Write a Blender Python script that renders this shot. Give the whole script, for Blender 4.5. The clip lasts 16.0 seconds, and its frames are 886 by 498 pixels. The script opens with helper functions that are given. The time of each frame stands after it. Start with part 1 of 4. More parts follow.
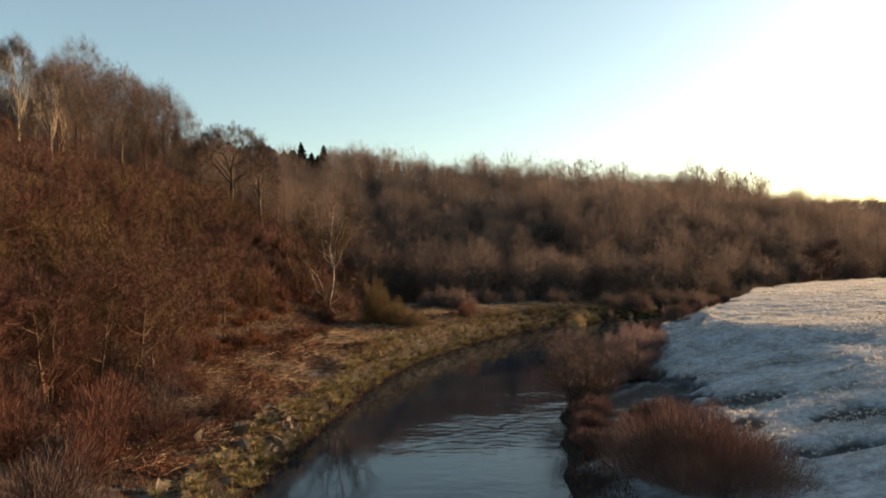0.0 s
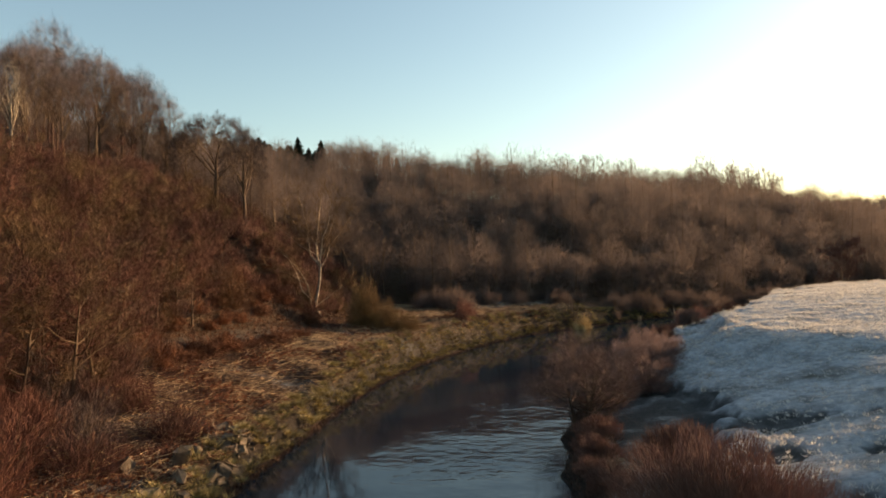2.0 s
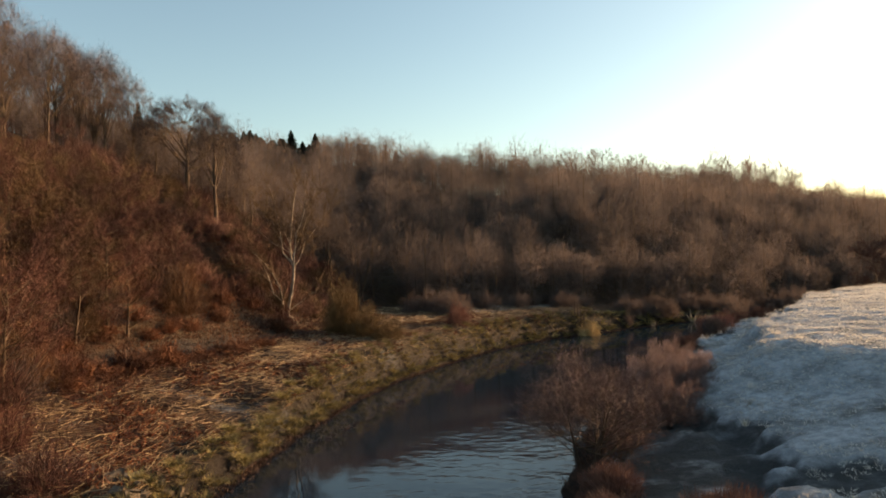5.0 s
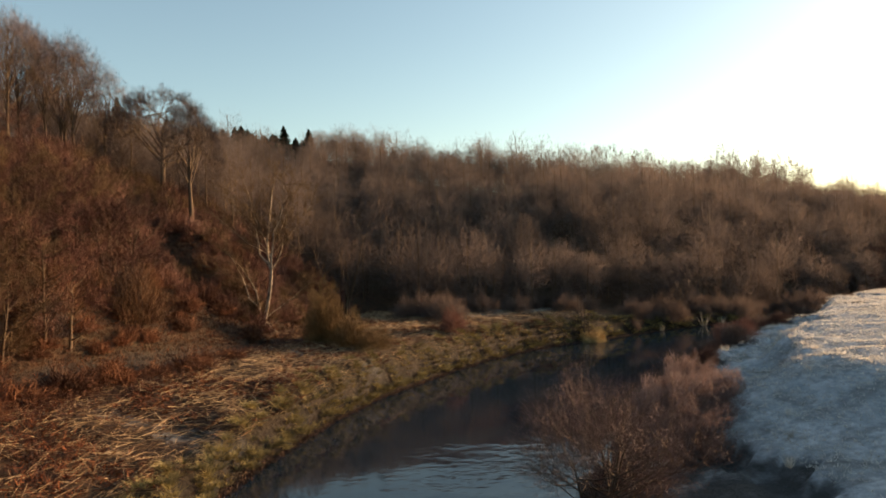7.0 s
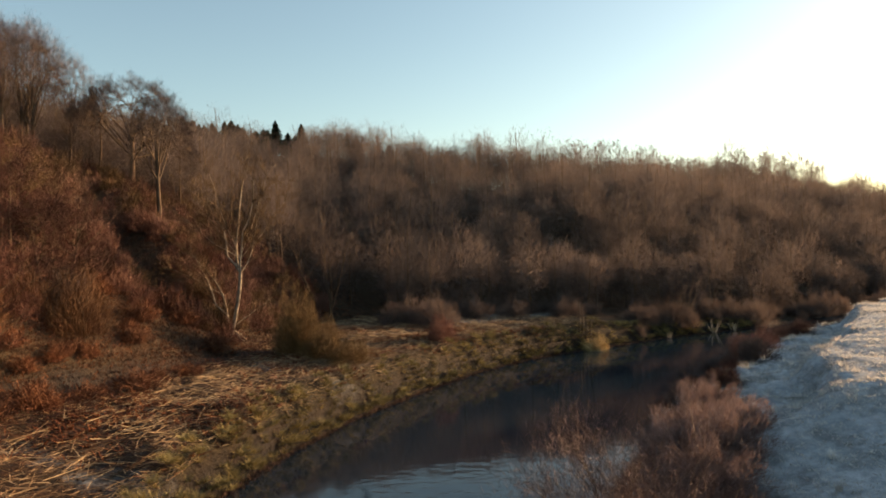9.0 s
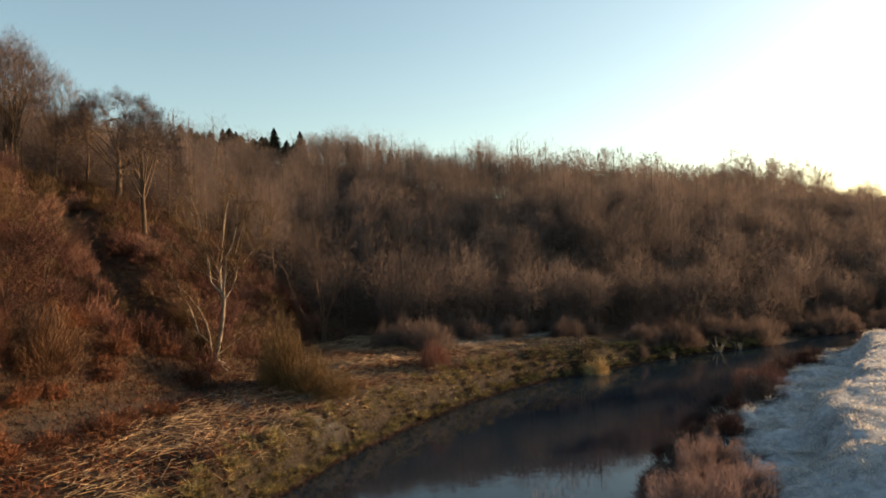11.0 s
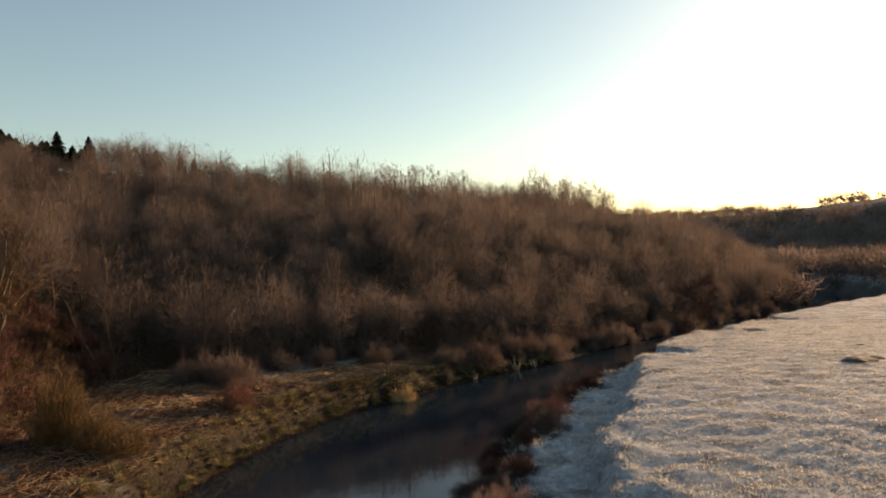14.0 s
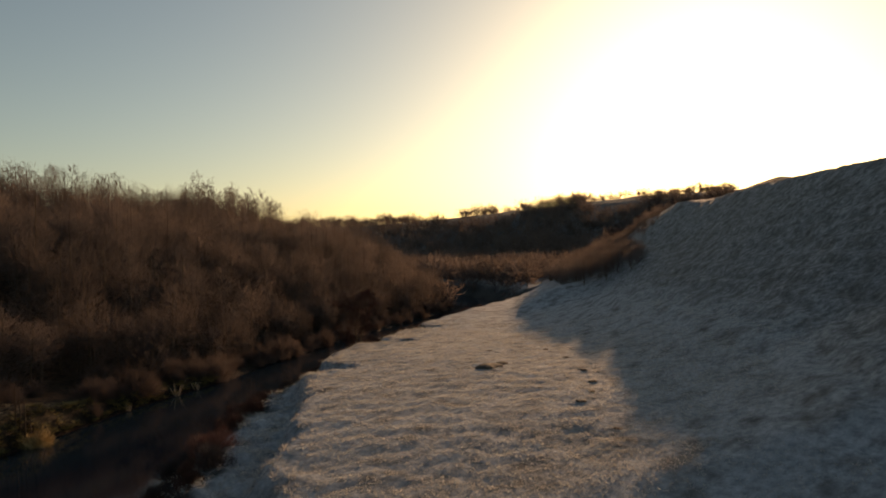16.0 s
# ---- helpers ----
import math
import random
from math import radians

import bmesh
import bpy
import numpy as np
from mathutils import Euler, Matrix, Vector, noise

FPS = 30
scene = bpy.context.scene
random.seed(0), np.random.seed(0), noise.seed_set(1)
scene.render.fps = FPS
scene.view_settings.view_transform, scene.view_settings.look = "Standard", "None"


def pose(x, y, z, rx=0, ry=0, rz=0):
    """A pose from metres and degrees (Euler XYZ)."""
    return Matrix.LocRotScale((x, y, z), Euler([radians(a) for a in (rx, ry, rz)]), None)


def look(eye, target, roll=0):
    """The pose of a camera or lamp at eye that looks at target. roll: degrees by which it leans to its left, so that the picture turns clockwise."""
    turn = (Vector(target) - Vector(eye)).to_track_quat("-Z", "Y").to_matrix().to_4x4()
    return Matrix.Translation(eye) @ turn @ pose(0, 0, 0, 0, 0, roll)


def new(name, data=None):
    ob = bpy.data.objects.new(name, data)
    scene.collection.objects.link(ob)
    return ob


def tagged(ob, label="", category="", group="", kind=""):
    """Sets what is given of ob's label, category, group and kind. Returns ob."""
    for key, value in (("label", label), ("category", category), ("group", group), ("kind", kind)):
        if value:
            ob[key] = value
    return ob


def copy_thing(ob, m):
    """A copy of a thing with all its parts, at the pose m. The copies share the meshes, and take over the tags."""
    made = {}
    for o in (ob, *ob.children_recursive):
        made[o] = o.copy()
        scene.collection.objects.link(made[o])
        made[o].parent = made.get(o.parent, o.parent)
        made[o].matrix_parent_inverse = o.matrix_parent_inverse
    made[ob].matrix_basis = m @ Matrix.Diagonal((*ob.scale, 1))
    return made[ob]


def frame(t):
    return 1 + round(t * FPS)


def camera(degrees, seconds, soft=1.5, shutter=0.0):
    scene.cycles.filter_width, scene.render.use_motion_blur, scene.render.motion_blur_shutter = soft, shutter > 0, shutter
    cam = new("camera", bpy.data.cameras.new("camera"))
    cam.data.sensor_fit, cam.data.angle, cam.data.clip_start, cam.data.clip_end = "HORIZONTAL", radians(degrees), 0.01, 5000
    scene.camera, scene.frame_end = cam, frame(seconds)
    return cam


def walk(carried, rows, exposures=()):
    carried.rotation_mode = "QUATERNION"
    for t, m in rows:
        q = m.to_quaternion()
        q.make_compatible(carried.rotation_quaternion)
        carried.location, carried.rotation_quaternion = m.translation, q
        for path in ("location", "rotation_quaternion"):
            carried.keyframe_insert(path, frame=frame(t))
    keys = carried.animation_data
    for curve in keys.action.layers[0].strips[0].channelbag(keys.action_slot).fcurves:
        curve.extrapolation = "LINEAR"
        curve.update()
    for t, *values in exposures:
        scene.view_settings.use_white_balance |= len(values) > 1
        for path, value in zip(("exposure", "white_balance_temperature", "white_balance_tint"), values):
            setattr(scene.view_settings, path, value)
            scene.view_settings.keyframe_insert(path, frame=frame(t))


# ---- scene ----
cam = camera(65.4, 16.0, soft=1.8)
PATH = [
    (0, (1.917, -1.46, 10.408), (1.724, 0.531, 10.438), -2.0),
    (0.5, (2.072, 0.028, 10.362), (1.874, 2.018, 10.392), -1.9),
    (1, (2.231, 1.527, 10.325), (2.029, 3.516, 10.355), -1.9),
    (1.5, (2.406, 3.032, 10.259), (2.201, 5.021, 10.29), -1.9),
    (2, (2.577, 4.569, 10.212), (2.367, 6.558, 10.241), -1.9),
    (2.5, (2.713, 6.065, 10.128), (2.501, 8.054, 10.159), -1.8),
    (3, (2.924, 7.598, 10.043), (2.707, 9.586, 10.073), -1.8),
    (3.5, (3.076, 9.213, 9.968), (2.855, 11.201, 9.999), -1.7),
    (4, (3.234, 10.746, 9.92), (3.008, 12.733, 9.952), -1.7),
    (6.5, (3.655, 18.091, 10.19), (3.418, 20.076, 10.216), -1.9),
    (7, (3.755, 19.638, 10.207), (3.516, 21.623, 10.234), -1.9),
    (7.5, (3.882, 21.159, 10.245), (3.641, 23.145, 10.271), -1.8),
    (8, (4.058, 22.708, 10.332), (3.814, 24.693, 10.357), -1.8),
    (8.5, (4.22, 24.249, 10.382), (3.974, 26.234, 10.406), -1.9),
    (9, (4.472, 25.621, 10.535), (4.223, 27.605, 10.557), -1.8),
    (11.5, (5.536, 28.098, 13.116), (5.267, 30.08, 13.139), -1.8),
    (12, (5.658, 28.09, 13.557), (5.386, 30.071, 13.583), -1.8),
    (12.5, (5.677, 27.996, 14.015), (5.404, 29.977, 14.041), -1.9),
    (13, (5.792, 27.89, 14.438), (5.559, 29.876, 14.465), -1.7),
    (13.5, (5.868, 27.832, 14.856), (5.877, 29.832, 14.879), -1.7),
    (14, (5.956, 27.837, 15.304), (6.225, 29.819, 15.32), -1.8),
    (14.5, (6.045, 27.733, 15.787), (6.551, 29.668, 15.795), -1.8),
    (15, (6.077, 27.644, 16.262), (6.807, 29.506, 16.266), -2.0),
    (15.5, (6.085, 27.525, 16.685), (7.025, 29.29, 16.684), -2.0),
    (16, (5.964, 27.407, 17.026), (7.107, 29.049, 17.023), -1.8),
]
walk(cam, [(t, look(eye, target, roll)) for t, eye, target, roll in PATH],
     [(0, 1.15, 8500, 13), (12.5, 1.15, 8500, 13), (14.5, 0.5, 9000, 17), (16, -0.3, 9400, 19)])

# ---- light ----
SUN_AZ, SUN_EL = 56.0, 10.5          # degrees right of +y, degrees over the horizon
sun_way = Vector((math.sin(radians(SUN_AZ)) * math.cos(radians(SUN_EL)), math.cos(radians(SUN_AZ)) * math.cos(radians(SUN_EL)), math.sin(radians(SUN_EL))))
world = bpy.data.worlds.new("sky")
scene.world = world
world.use_nodes = True
wn, wl = world.node_tree.nodes, world.node_tree.links
sky = wn.new("ShaderNodeTexSky")
sky.sky_type, sky.sun_disc = "NISHITA", False
sky.sun_elevation, sky.sun_rotation = radians(SUN_EL), radians(SUN_AZ)
sky.air_density, sky.dust_density, sky.ozone_density = 1.0, 1.0, 2.4
tone = wn.new("ShaderNodeMix")
tone.data_type, tone.blend_type = "RGBA", "MULTIPLY"
tone.inputs[0].default_value, tone.inputs[7].default_value = 1.0, (0.99, 1.03, 0.97, 1)
wl.new(sky.outputs[0], tone.inputs[6]), wl.new(tone.outputs[2], wn["Background"].inputs[0])
wn["Background"].inputs[1].default_value = 0.14
lamp = bpy.data.lights.new("sun", "SUN")
lamp.energy, lamp.angle, lamp.color = 5.0, radians(0.6), (1.0, 0.695, 0.465)
sun = new("sun", lamp)
sun.matrix_world = look(sun_way * 300, (0, 0, 0))

# ---- materials ----


def material(name, low, high, scale=4.0, rough=0.85, bump=0.0, bump_scale=30.0, vary=0.0, attr="", spec=0.3, thin=0.0):
    """A rough surface between two colours, mottled at two scales; vary: by object; attr: a float attribute that shifts it too."""
    m = bpy.data.materials.new(name)
    m.use_nodes = True
    n, l = m.node_tree.nodes, m.node_tree.links
    b = n["Principled BSDF"]
    b.inputs["Roughness"].default_value = rough
    b.inputs["Specular IOR Level"].default_value = spec
    geo = n.new("ShaderNodeTexCoord")
    big, fine = n.new("ShaderNodeTexNoise"), n.new("ShaderNodeTexNoise")
    big.inputs["Scale"].default_value, big.inputs["Detail"].default_value = scale * 0.12, 3
    fine.inputs["Scale"].default_value, fine.inputs["Detail"].default_value = scale, 4
    for k in (big, fine):
        l.new(geo.outputs["Object"], k.inputs["Vector"])
    add = n.new("ShaderNodeMath")
    add.operation = "ADD"
    l.new(big.outputs[0], add.inputs[0]), l.new(fine.outputs[0], add.inputs[1])
    last = add.outputs[0]
    if vary:
        info = n.new("ShaderNodeObjectInfo")
        mad = n.new("ShaderNodeMath")
        mad.operation, mad.inputs[1].default_value = "MULTIPLY_ADD", vary
        l.new(info.outputs["Random"], mad.inputs[0]), l.new(last, mad.inputs[2])
        last = mad.outputs[0]
    if attr:
        at = n.new("ShaderNodeAttribute")
        at.attribute_name = attr
        mad = n.new("ShaderNodeMath")
        mad.operation, mad.inputs[1].default_value = "MULTIPLY_ADD", 0.9
        l.new(at.outputs["Fac"], mad.inputs[0]), l.new(last, mad.inputs[2])
        last = mad.outputs[0]
    extra = vary + (0.9 if attr else 0)
    ramp = n.new("ShaderNodeMapRange")
    ramp.inputs["From Min"].default_value, ramp.inputs["From Max"].default_value = 0.65 + extra * 0.15, 1.35 + extra * 0.85
    l.new(last, ramp.inputs["Value"])
    mix = n.new("ShaderNodeMix")
    mix.data_type = "RGBA"
    mix.inputs[6].default_value, mix.inputs[7].default_value = (*low, 1), (*high, 1)
    l.new(ramp.outputs[0], mix.inputs[0]), l.new(mix.outputs[2], b.inputs["Base Color"])
    if thin:
        back, both = n.new("ShaderNodeBsdfTranslucent"), n.new("ShaderNodeMixShader")
        both.inputs[0].default_value = thin
        l.new(mix.outputs[2], back.inputs["Color"])
        l.new(b.outputs[0], both.inputs[1]), l.new(back.outputs[0], both.inputs[2])
        l.new(both.outputs[0], n["Material Output"].inputs["Surface"])
    if bump:
        relief, bm = n.new("ShaderNodeTexNoise"), n.new("ShaderNodeBump")
        relief.inputs["Scale"].default_value, relief.inputs["Detail"].default_value = bump_scale, 5
        bm.inputs["Strength"].default_value, bm.inputs["Distance"].default_value = bump, 0.05
        l.new(geo.outputs["Object"], relief.inputs["Vector"])
        l.new(relief.outputs[0], bm.inputs["Height"]), l.new(bm.outputs[0], b.inputs["Normal"])
    return m


TWIG = material("brown_twigs", (0.040, 0.016, 0.013), (0.135, 0.053, 0.035), 1.5, vary=0.5)
TWIG_OLIVE = material("olive_twigs", (0.06, 0.034, 0.015), (0.14, 0.082, 0.034), 1.5, vary=0.4)
TWIG_RED = material("red_twigs", (0.09, 0.043, 0.032), (0.27, 0.14, 0.10), 1.5, vary=0.3)
TWIG_PALE = material("pale_twigs", (0.075, 0.042, 0.034), (0.21, 0.125, 0.10), 1.5, vary=0.3)
TWIG_FROST = material("frosted_twigs", (0.10, 0.062, 0.055), (0.37, 0.265, 0.24), 2.0, vary=0.3, thin=0.3)
# golden tone holds the low sunlight on the slope as well as hazel colour
TWIG_HAZEL = material("hazel_twigs", (0.07, 0.034, 0.016), (0.22, 0.112, 0.052), 1.5, vary=0.4)
# greyed and translucent: haze over the far bank put into the twigs
TWIG_BANK = material("bankside_twigs", (0.07, 0.052, 0.046), (0.19, 0.145, 0.128), 1.5, vary=0.4, thin=0.4)
TWIG_CREST = material("crest_twigs", (0.062, 0.046, 0.045), (0.18, 0.13, 0.122), 1.5, vary=0.4)
TWIG_GREY = material("grey_twigs", (0.035, 0.026, 0.026), (0.11, 0.08, 0.072), 1.5, vary=0.5)
# paler and half translucent, to lighten the wood in place of haze
WOODS = material("far_wood_twigs", (0.085, 0.068, 0.060), (0.205, 0.158, 0.138), 0.4, attr="tint", thin=0.5)
TWIG_WILLOW = material("willow_twigs", (0.08, 0.05, 0.020), (0.225, 0.14, 0.058), 1.5, vary=0.2)
TWIG_DOGWOOD = material("dogwood_twigs", (0.13, 0.055, 0.04), (0.33, 0.16, 0.115), 1.5, vary=0.2)
DEADWOOD = material("dead_wood", (0.28, 0.22, 0.15), (0.6, 0.5, 0.37), 3.0, bump=0.3)
BARK = material("bark", (0.045, 0.03, 0.02), (0.15, 0.10, 0.062), 3.0, bump=0.6, bump_scale=12, vary=0.3)
BIRCH = material("birch_bark", (0.055, 0.04, 0.03), (0.52, 0.43, 0.32), 2.6, bump=0.4, bump_scale=10)
NEEDLES = material("dark_needles", (0.02, 0.032, 0.022), (0.055, 0.08, 0.05), 2.0)
ROCK = material("bank_stone", (0.05, 0.04, 0.03), (0.23, 0.18, 0.125), 2.5, bump=0.8, bump_scale=9, vary=0.5)
CANE = material("dead_canes", (0.12, 0.05, 0.022), (0.66, 0.50, 0.31), 0.8, attr="tint")
REED = material("dead_reeds", (0.30, 0.19, 0.075), (0.66, 0.50, 0.25), 1.5)
BRACKEN_STEM = material("bracken_stems", (0.045, 0.020, 0.012), (0.235, 0.09, 0.04), 1.6, vary=0.5)
BRACKEN = material("bracken", (0.06, 0.02, 0.010), (0.29, 0.092, 0.034), 1.2, attr="tint")
TUFT = material("bank_grass", (0.05, 0.040, 0.016), (0.42, 0.33, 0.13), 1.0, attr="tint")
UNDERGROWTH = material("dead_stems", (0.036, 0.016, 0.012), (0.15, 0.066, 0.044), 1.0, attr="tint")
DEADGRASS = material("dead_grass", (0.035, 0.02, 0.014), (0.13, 0.07, 0.045), 1.0, attr="tint")
FROSTGRASS = material("frosted_grass", (0.36, 0.35, 0.32), (0.76, 0.73, 0.67), 1.0, attr="tint", thin=0.5)
EARTH = material("mole_earth", (0.05, 0.038, 0.028), (0.13, 0.10, 0.075), 3.0, bump=0.6)
RENDER_WALL = material("white_render", (0.62, 0.6, 0.56), (0.78, 0.76, 0.72), 2.0)
SLATE = material("slate", (0.07, 0.075, 0.085), (0.16, 0.165, 0.18), 4.0, rough=0.6)
FENCE_WOOD = material("fence_wood", (0.11, 0.09, 0.07), (0.24, 0.2, 0.16), 6.0, bump=0.3)

# ---- the lie of the land ----
LEFT_WATER = [(-10, -400), (-10, 0), (-10.5, 28), (-10.6, 36), (-10.3, 44), (-10.1, 53), (-9.2, 62), (-7.5, 70), (-4.6, 78.5), (-0.8, 87.5), (3.6, 94.5), (9.2, 100.5), (16.7, 107.5), (21.5, 112), (30, 118), (45, 130), (65, 146), (90, 163), (120, 185), (137, 230), (130, 500)]
RIGHT_WATER = [(3.5, -400), (3.6, 0), (3.8, 20), (4.3, 28.8), (4.0, 31.5), (4.7, 34.2), (4.3, 37), (5.0, 40.5), (4.7, 43.5), (5.6, 47), (5.7, 50.6), (7.6, 54), (7.9, 57), (9, 60), (10.4, 64), (10.6, 67), (12.3, 70.7), (14.6, 74.6), (16.3, 79.4), (18.2, 82.6), (26.9, 95.9), (36, 104), (50, 115), (70, 132), (97, 150), (132, 172), (152, 225), (147, 500)]
HILL_FOOT = [(-27, -400), (-26, 0), (-24.5, 30), (-23.5, 50), (-20.5, 65), (-18.5, 76), (-19, 95), (-15, 112), (0, 119), (17, 124), (40, 136), (65, 152), (90, 169), (116, 191), (128, 240), (104, 500)]
TRACK = [(-23.3, 54), (-22.1, 60), (-20.5, 67), (-17.7, 76), (-12.5, 85.5), (-8, 93)]
GULLY = [(-25, 79.5), (-33, 84), (-41, 90)]
RIGHT_FOOT = [(20, -400), (26, 20), (37, 49), (50, 60), (66, 84), (96, 126), (127, 163), (200, 225), (500, 330)]


def ss(a, b, v):
    k = np.clip((v - a) / (b - a), 0, 1)
    return k * k * (3 - 2 * k)


def line_distance(line, x, y):
    best = np.full(x.shape, 1e9)
    for (ax, ay), (bx, by) in zip(line, line[1:]):
        dx, dy = bx - ax, by - ay
        k = np.clip(((x - ax) * dx + (y - ay) * dy) / (dx * dx + dy * dy), 0, 1)
        best = np.minimum(best, np.hypot(x - ax - k * dx, y - ay - k * dy))
    return best


def within(poly, x, y):
    inside = np.zeros(x.shape, bool)
    for (ax, ay), (bx, by) in zip(poly, poly[1:] + poly[:1]):
        if ay != by:
            inside ^= ((ay > y) != (by > y)) & (x < (bx - ax) * (y - ay) / (by - ay) + ax)
    return inside


RIVER = LEFT_WATER + RIGHT_WATER[::-1]
HILL_LAND = HILL_FOOT + [(60, 3000), (-3000, 3000), (-3000, -400)]
LEFT_LAND = LEFT_WATER + [(100, 3000), (-3000, 3000), (-3000, -400)]
RIGHT_LAND = RIGHT_FOOT + [(3000, 900), (3000, -400)]
BAYS = [(36.8, 92.0, 4.5), (53.0, 105.0, 4.8), (66.0, 118.5, 4.8)]     # where the meadow's edge has slipped
STEP_Y, STEP_X = [34, 38, 41, 45, 50, 55, 58], [9.0, 11.5, 13.0, 14.2, 13.0, 11.2, 9.5]     # a low step in the meadow by the river
rough_rng = np.random.default_rng(3)
WAVES = [(rough_rng.uniform(0.6, 1.6), rough_rng.uniform(0, 6.28), rough_rng.uniform(0, 6.28)) for _ in range(9)]


def waves(x, y, size):
    """A smooth unevenness of about -1 to 1 with hummocks of that size."""
    total = np.zeros(x.shape)
    for f, a, p in WAVES:
        k = 6.28 * f / size
        total += np.sin(k * (x * math.cos(a) + y * math.sin(a)) + p + 1.3 * np.sin(k * 0.37 * (y * math.cos(a) - x * math.sin(a)) + 2 * p))
    return total / 4.5


def lie(x, y):
    """Height of the ground, with the distances that it is made from."""
    x, y = np.asarray(x, float), np.asarray(y, float)
    wet = within(RIVER, x, y)
    dl, dr = line_distance(LEFT_WATER, x, y), line_distance(RIGHT_WATER, x, y)
    left = within(LEFT_LAND, x, y) & ~wet
    s = np.where(within(HILL_LAND, x, y), 1, -1) * line_distance(HILL_FOOT, x, y)
    r = np.where(within(RIGHT_LAND, x, y), 1, -1) * line_distance(RIGHT_FOOT, x, y)
    # wooded hill
    near = ss(125, 85, y) * ss(30, -5, x)
    steep = 0.58 + 0.24 * near
    slack = 0.25 + 0.10 * ss(0, -45, x)
    crest = 62 + 14 * ss(0, -45, x) - 34 * near
    hill = steep * np.clip(s, 0, 20) + slack * np.clip(s - 20, 0, crest - 20) - 0.06 * np.clip(s - crest, 0, 300)
    hill += np.clip(s / 12, 0, 1) * (0.5 * waves(x, y, 17) + 0.8 * waves(x + 50, y, 46))
    hill -= 3.6 * np.exp(-(line_distance(GULLY, x, y) / 2.8) ** 2) * np.clip(s / 3, 0, 1)
    high = ss(48, 64, y) * ss(22, 8, x)
    zl = 0.3 * (1 - np.exp(-dl / 0.3)) + 0.9 * ss(45, 18, x) * ss(0, 1.0, dl) + 1.5 * high * ss(0.1, 1.9, dl) + (2.3 - 1.5 * high) * ss(1, 14, dl) + hill + 0.12 * waves(x, y, 5) * ss(0, 3, dl)
    # frosted field and the pasture hill
    edge = 0.30 * (x - 17) + 0.954 * (y - 57) + 0.7 * waves(x, y, 13)
    field = 3.6 + 0.4 * ss(-7, 0.5, edge) + 0.6 * ss(0, 16, edge) - 1.3 * ss(72, 125, y) + 0.035 * np.clip(x - 16, 0, 30)
    wide = 20 - 12.8 * ss(45, 62, y) + (0.5 + 1.5 * ss(60, 78, y)) * waves(x + 4, y, 13)
    bank = (np.clip(dr / wide, 0, 1) - 0.06 * np.exp(-((dr - wide) / 1.2) ** 2))
    brink = np.interp(y, [57, 66, 76, 88, 101, 130], [8.5, 9.5, 10.5, 8.5, 5.5, 5.0]) + 0.9 * waves(x + 4, y, 13)
    for bx, by, bu in BAYS:
        u, v = 0.5 * (x - bx) - 0.866 * (y - by), 0.866 * (x - bx) + 0.5 * (y - by)
        brink = brink + 6.5 * np.exp(-((u / bu) ** 2 + (v / (0.45 * bu)) ** 2))
    ledge = 0.58 * np.clip(dr / 4.5, 0, 1) + 0.42 * ss(-1.5, 0.3, dr - brink)
    bank = bank + (ledge - bank) * ss(55, 63, y)
    rise = 19.4 * (np.clip(r + 4, 0, 35) / 35) ** 1.55 + 0.02 * np.clip(r - 31, 0, 60) - 0.03 * np.clip(r - 90, 0, 600)
    rise = rise * (1 - 0.12 * ss(112, 172, y))
    rise = rise + 0.13 * np.sin(rise * 4.2 + 1.5 * waves(x, y, 30)) * ss(1, 6, r) * ss(31, 24, r)
    # hump added on the crest to throw shade over the low meadow
    rise = rise + 1.3 * np.exp(-((x - 137) / 19) ** 2 - ((y - 116) / 13) ** 2) * ss(17, 27, r)
    # dip added in the crest to draw that shadow's edge back
    rise = rise - 0.7 * np.exp(-((x - 120) / 9) ** 2 - ((y - 107) / 10) ** 2)
    rise = rise + 2.4 * np.exp(-((x - 99) / 7) ** 2 - ((y - 125) / 5) ** 2)
    zr = field * bank - 0.05 * np.clip(52 - y, 0, 13) * ss(3, 10, dr) + 0.3 * (1 - np.exp(-dr / 0.35)) + rise + (0.04 * waves(x, y, 8) + ss(51, 58, y) * (0.05 * waves(x + 9, y, 2.6) + 0.05 * waves(x * 0.55, y + 3, 2.2)) + ss(17, 9, dr) * (0.08 * waves(x, y + 5, 7) + 0.04 * waves(x + 3, y, 3.1))) * ss(1, 5, dr) + 0.16 * waves(x, y, 26) * ss(2, 12, r) * ss(28, 16, r)
    zr = zr + (0.28 * waves(x, y, 3.4) + 0.12 * waves(x + 2, y, 1.6)) * ss(1.5, 3.5, dr) * ss(brink + 1.5, brink - 2, dr) * ss(54, 60, y)
    z = np.where(left, zl, zr)
    z = np.where(wet, -0.5 * np.clip(np.minimum(dl, dr), 0, 2.5), z)
    far = np.hypot(x, y - 60)
    z = z + np.where(wet, 0, (33 + 16 * ss(0.5, 1.0, np.arctan2(x, y - 60)) - 12 * ss(1.05, 1.16, np.arctan2(x, y - 60))) * ss(300, 560, far) + 25 * ss(600, 1800, far))
    return z, dict(wet=wet, dl=dl, dr=dr, left=left, s=s, r=r)


def height(x, y):
    return float(lie(np.array([x]), np.array([y]))[0][0])


